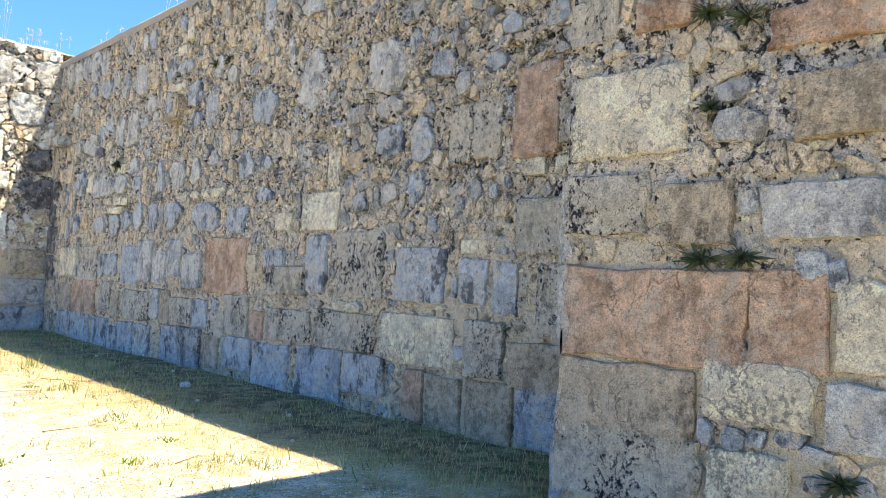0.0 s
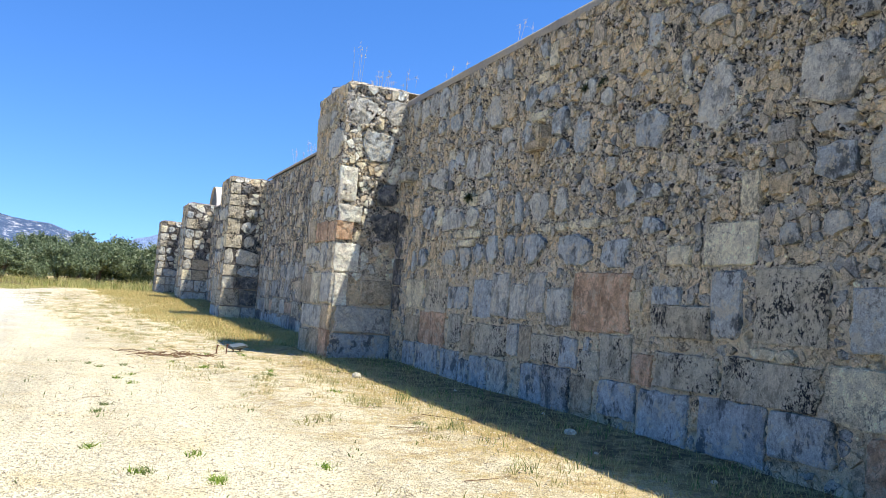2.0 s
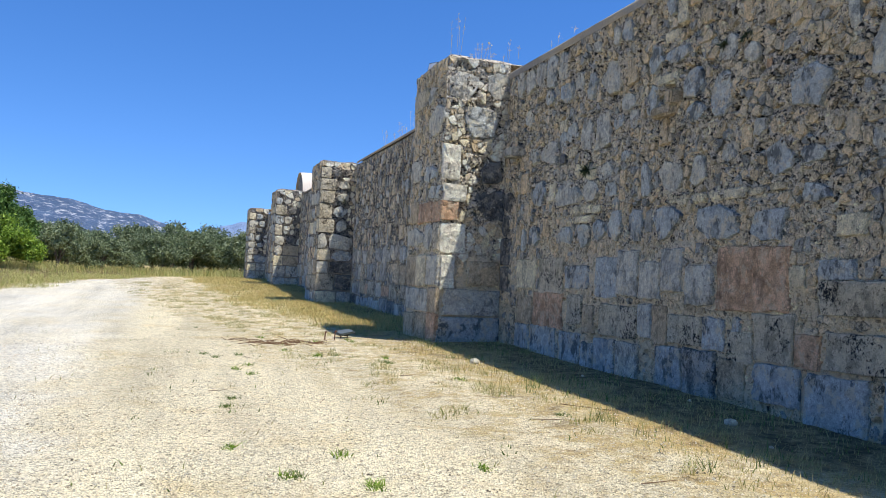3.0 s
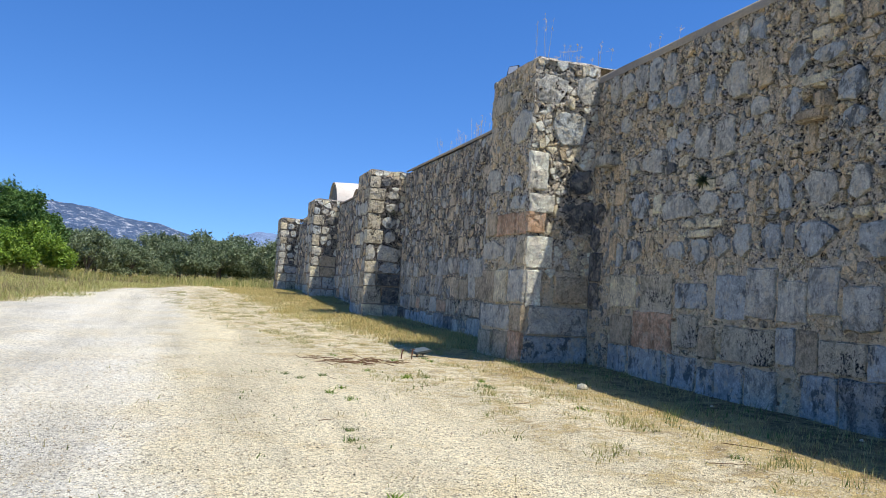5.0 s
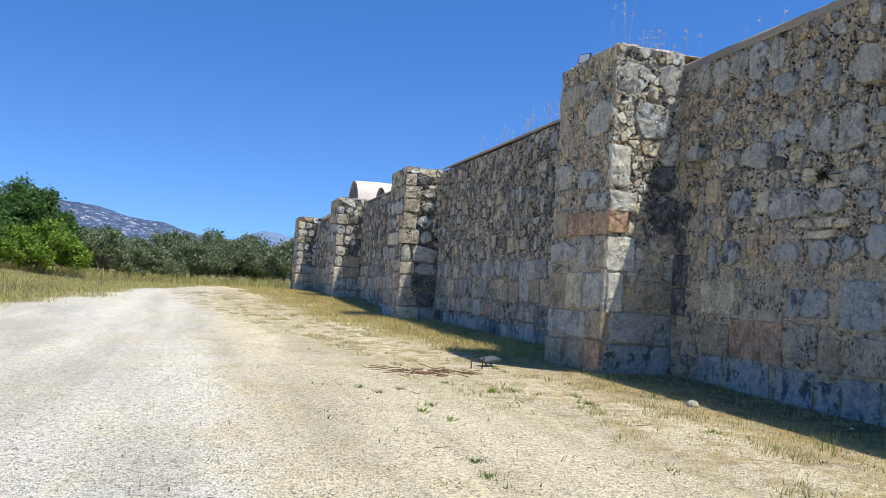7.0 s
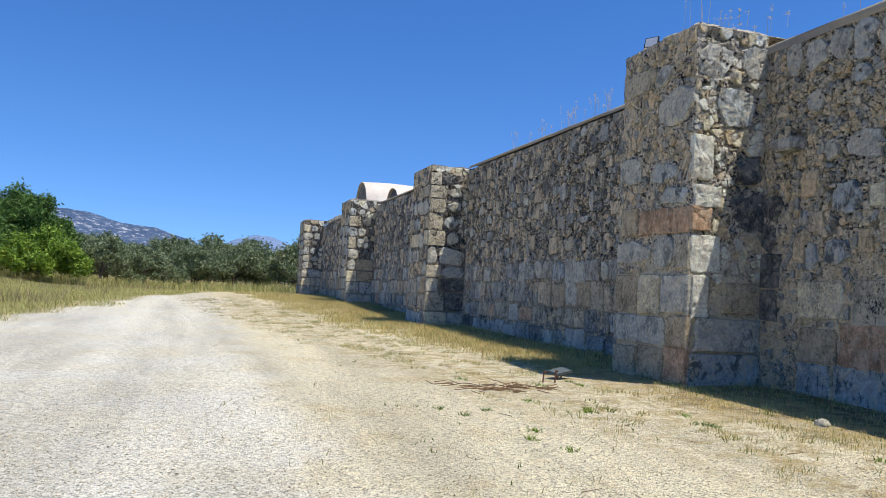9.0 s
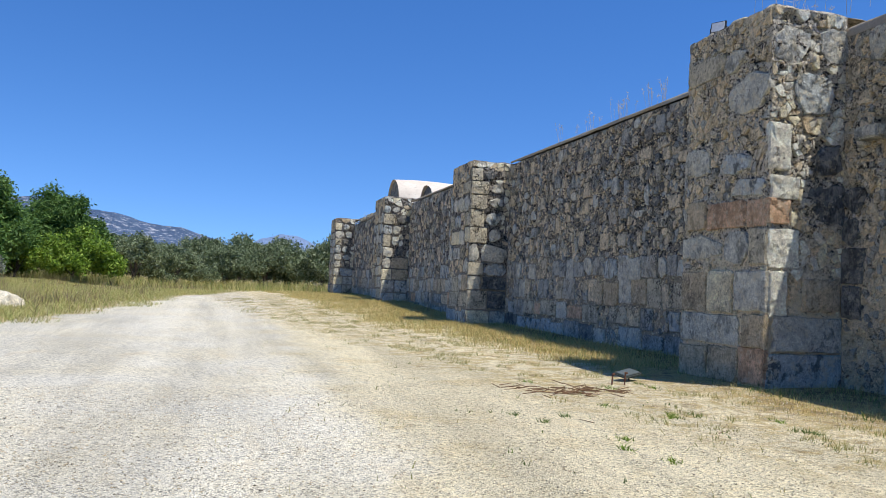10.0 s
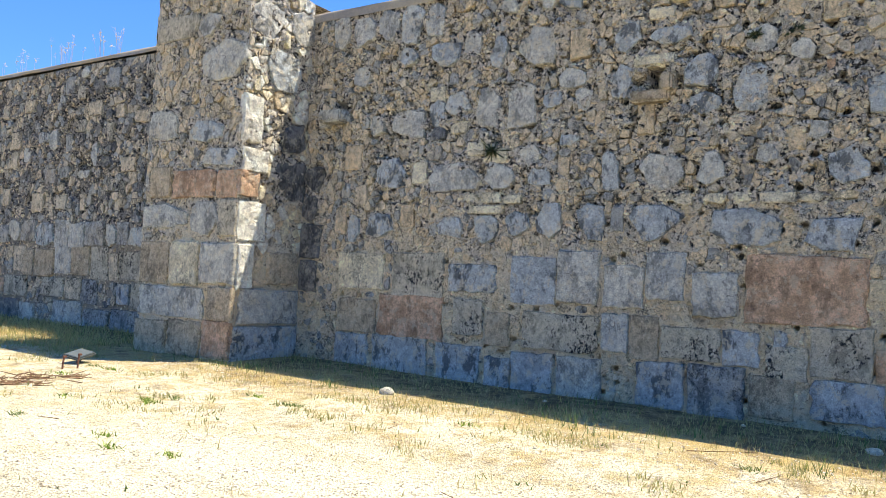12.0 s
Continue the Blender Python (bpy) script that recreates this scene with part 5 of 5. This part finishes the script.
for x, y, z, n, h, s in ((4.0, 17.0, 5.78, 5, 0.85, 1), (4.5, 16.9, 5.78, 10, 0.42, 2), (4.85, 16.7, 5.76, 8, 0.36, 3), (5.25, 14.9, 5.6, 3, 0.4, 4),
                         (5.25, 12.2, 5.6, 3, 0.5, 5), (5.25, 22.0, 5.6, 12, 0.55, 6), (5.25, 23.6, 5.6, 14, 0.6, 7), (5.25, 25.4, 5.6, 9, 0.5, 8), (5.25, 27.0, 5.6, 4, 0.6, 9), (5.25, 20.3, 5.6, 5, 0.45, 10), (5.2, 57.0, 5.6, 9, 0.5, 11)):
    seed_heads(x, y, z, n, h, s)


def wall_plant(x, y, z, size, seed):
    r = np.random.default_rng(seed)
    n = 170
    d = r.normal(0, 1, (n, 3)) * (0.5, 1.1, 0.7) + (-0.5, 0, -0.1)
    p = np.array((x, y, z)) + d * size * 0.75 * r.uniform(0.2, 1.0, (n, 1))
    s = r.normal(0, 0.006, (n, 3))
    root = np.array((x, y, z)) + d * size * 0.05
    V = np.stack([root, p + s, p * 1.0 + d * 0.02, p - s], 1).reshape(-1, 3)
    k = np.arange(n) * 4
    tagged(part("wall_plant", mesh_of("wall_plant", V, np.stack([k, k + 1, k + 2, k + 3], -1), False), SHADED_WEED),
           "small dark weed rooted in the masonry", "plant", group="weeds in the wall")


for x, y, z, size, s in ((3.70, 2.02, 3.0, 0.06, 1), (3.70, 1.80, 2.93, 0.05, 2), (3.70, 2.02, 1.73, 0.06, 3), (3.70, 1.80, 1.74, 0.05, 4), (3.70, 1.99, 2.5, 0.03, 5),
                         (4.97, 13.1, 3.3, 0.10, 6), (4.97, 9.5, 4.4, 0.06, 7), (4.97, 9.9, 4.4, 0.05, 8), (4.6, 30.15, 4.1, 0.16, 9), (3.70, 1.32, 0.75, 0.05, 10), (4.97, 4.5, 1.2, 0.05, 11)):
    wall_plant(x, y, z, size, s)

# low green rosettes in the gravel
for k in range(34):
    x, y = rng.uniform(-0.6, 3.0), 4.5 + 13 * rng.random()
    tuft(x, y, float(ground_z(x, y)) - 0.005, 40, 0.05, 0.006, BRIGHT_GREEN if k % 3 else WEED, 460 + k, "weed_rosette", "small bright green weed growing in gravel", 2.2, 0.035)

# green weeds along the edge of the shade and at the wall's foot
for k, (x, y, n, h) in enumerate(((3.25, 14.1, 26, 0.20), (3.3, 11.1, 34, 0.24), (3.1, 10.7, 16, 0.2), (3.0, 8.9, 30, 0.26), (3.05, 8.3, 18, 0.2), (3.4, 12.4, 14, 0.16),
                                  (4.35, 3.25, 60, 0.20), (4.55, 3.7, 36, 0.16), (4.1, 3.1, 40, 0.14), (4.7, 6.9, 40, 0.12), (4.75, 5.2, 36, 0.12), (2.9, 7.2, 20, 0.18), (3.6, 15.8, 24, 0.2), (3.45, 16.2, 24, 0.16))):
    tuft(x, y, float(ground_z(x, y)) - 0.01, n, h * 0.75, 0.0035, WEED, 400 + k, "weed_tuft", "green weed tuft growing at the edge of the wall's shade", 1.3, 0.06)
stick(3.05, 9.9, 0.9, -0.9)
stick(2.6, 5.4, 0.4, 0.5)
for k, (x, y, q) in enumerate(((4.3, 6.6, 0.05), (3.9, 7.7, 0.035), (4.6, 9.8, 0.04), (3.7, 5.6, 0.03), (4.4, 11.9, 0.04), (2.2, 10.9, 0.03), (1.6, 9.5, 0.028))):
    rock(x, y, q * 0.55, q * 0.65, q * 0.4, 20 + k, "small loose pale stone near the foot of the wall")

# stone spout under the square opening, and the bracket by the corner


def spout(y, z, wide, tall, out, label, mat):
    tagged(part("spout_stone", bevelled_box((out + 0.25, wide, tall), (4.98 - out / 2 + 0.125, y, z), 0.025), mat), label, "stone spout")


spout(10.82, 3.96, 0.14, 0.20, 0.16, "projecting tan stone beside a square wall opening", STONE["t"])
spout(11.02, 3.82, 0.46, 0.14, 0.12, "tan stone sill under a square wall opening", STONE["t"])
spout(11.0, 4.25, 0.5, 0.14, 0.03, "pale lintel stone above a square wall opening", STONE["c"])
spout(15.78, 3.92, 0.42, 0.18, 0.22, "projecting grey bracket stone under a dark niche", STONE["g"])

# weathered white boulder on the verge
big = part("boulder", pebble_mesh(1.0, 0.6, 0.36, 5, 4), WHITE_STONE)
big.location = (-10.5, 34.6, float(ground_z(-10.5, 34.6)) + 0.14)
tagged(big, "low white limestone boulder in the verge grass", "boulder")
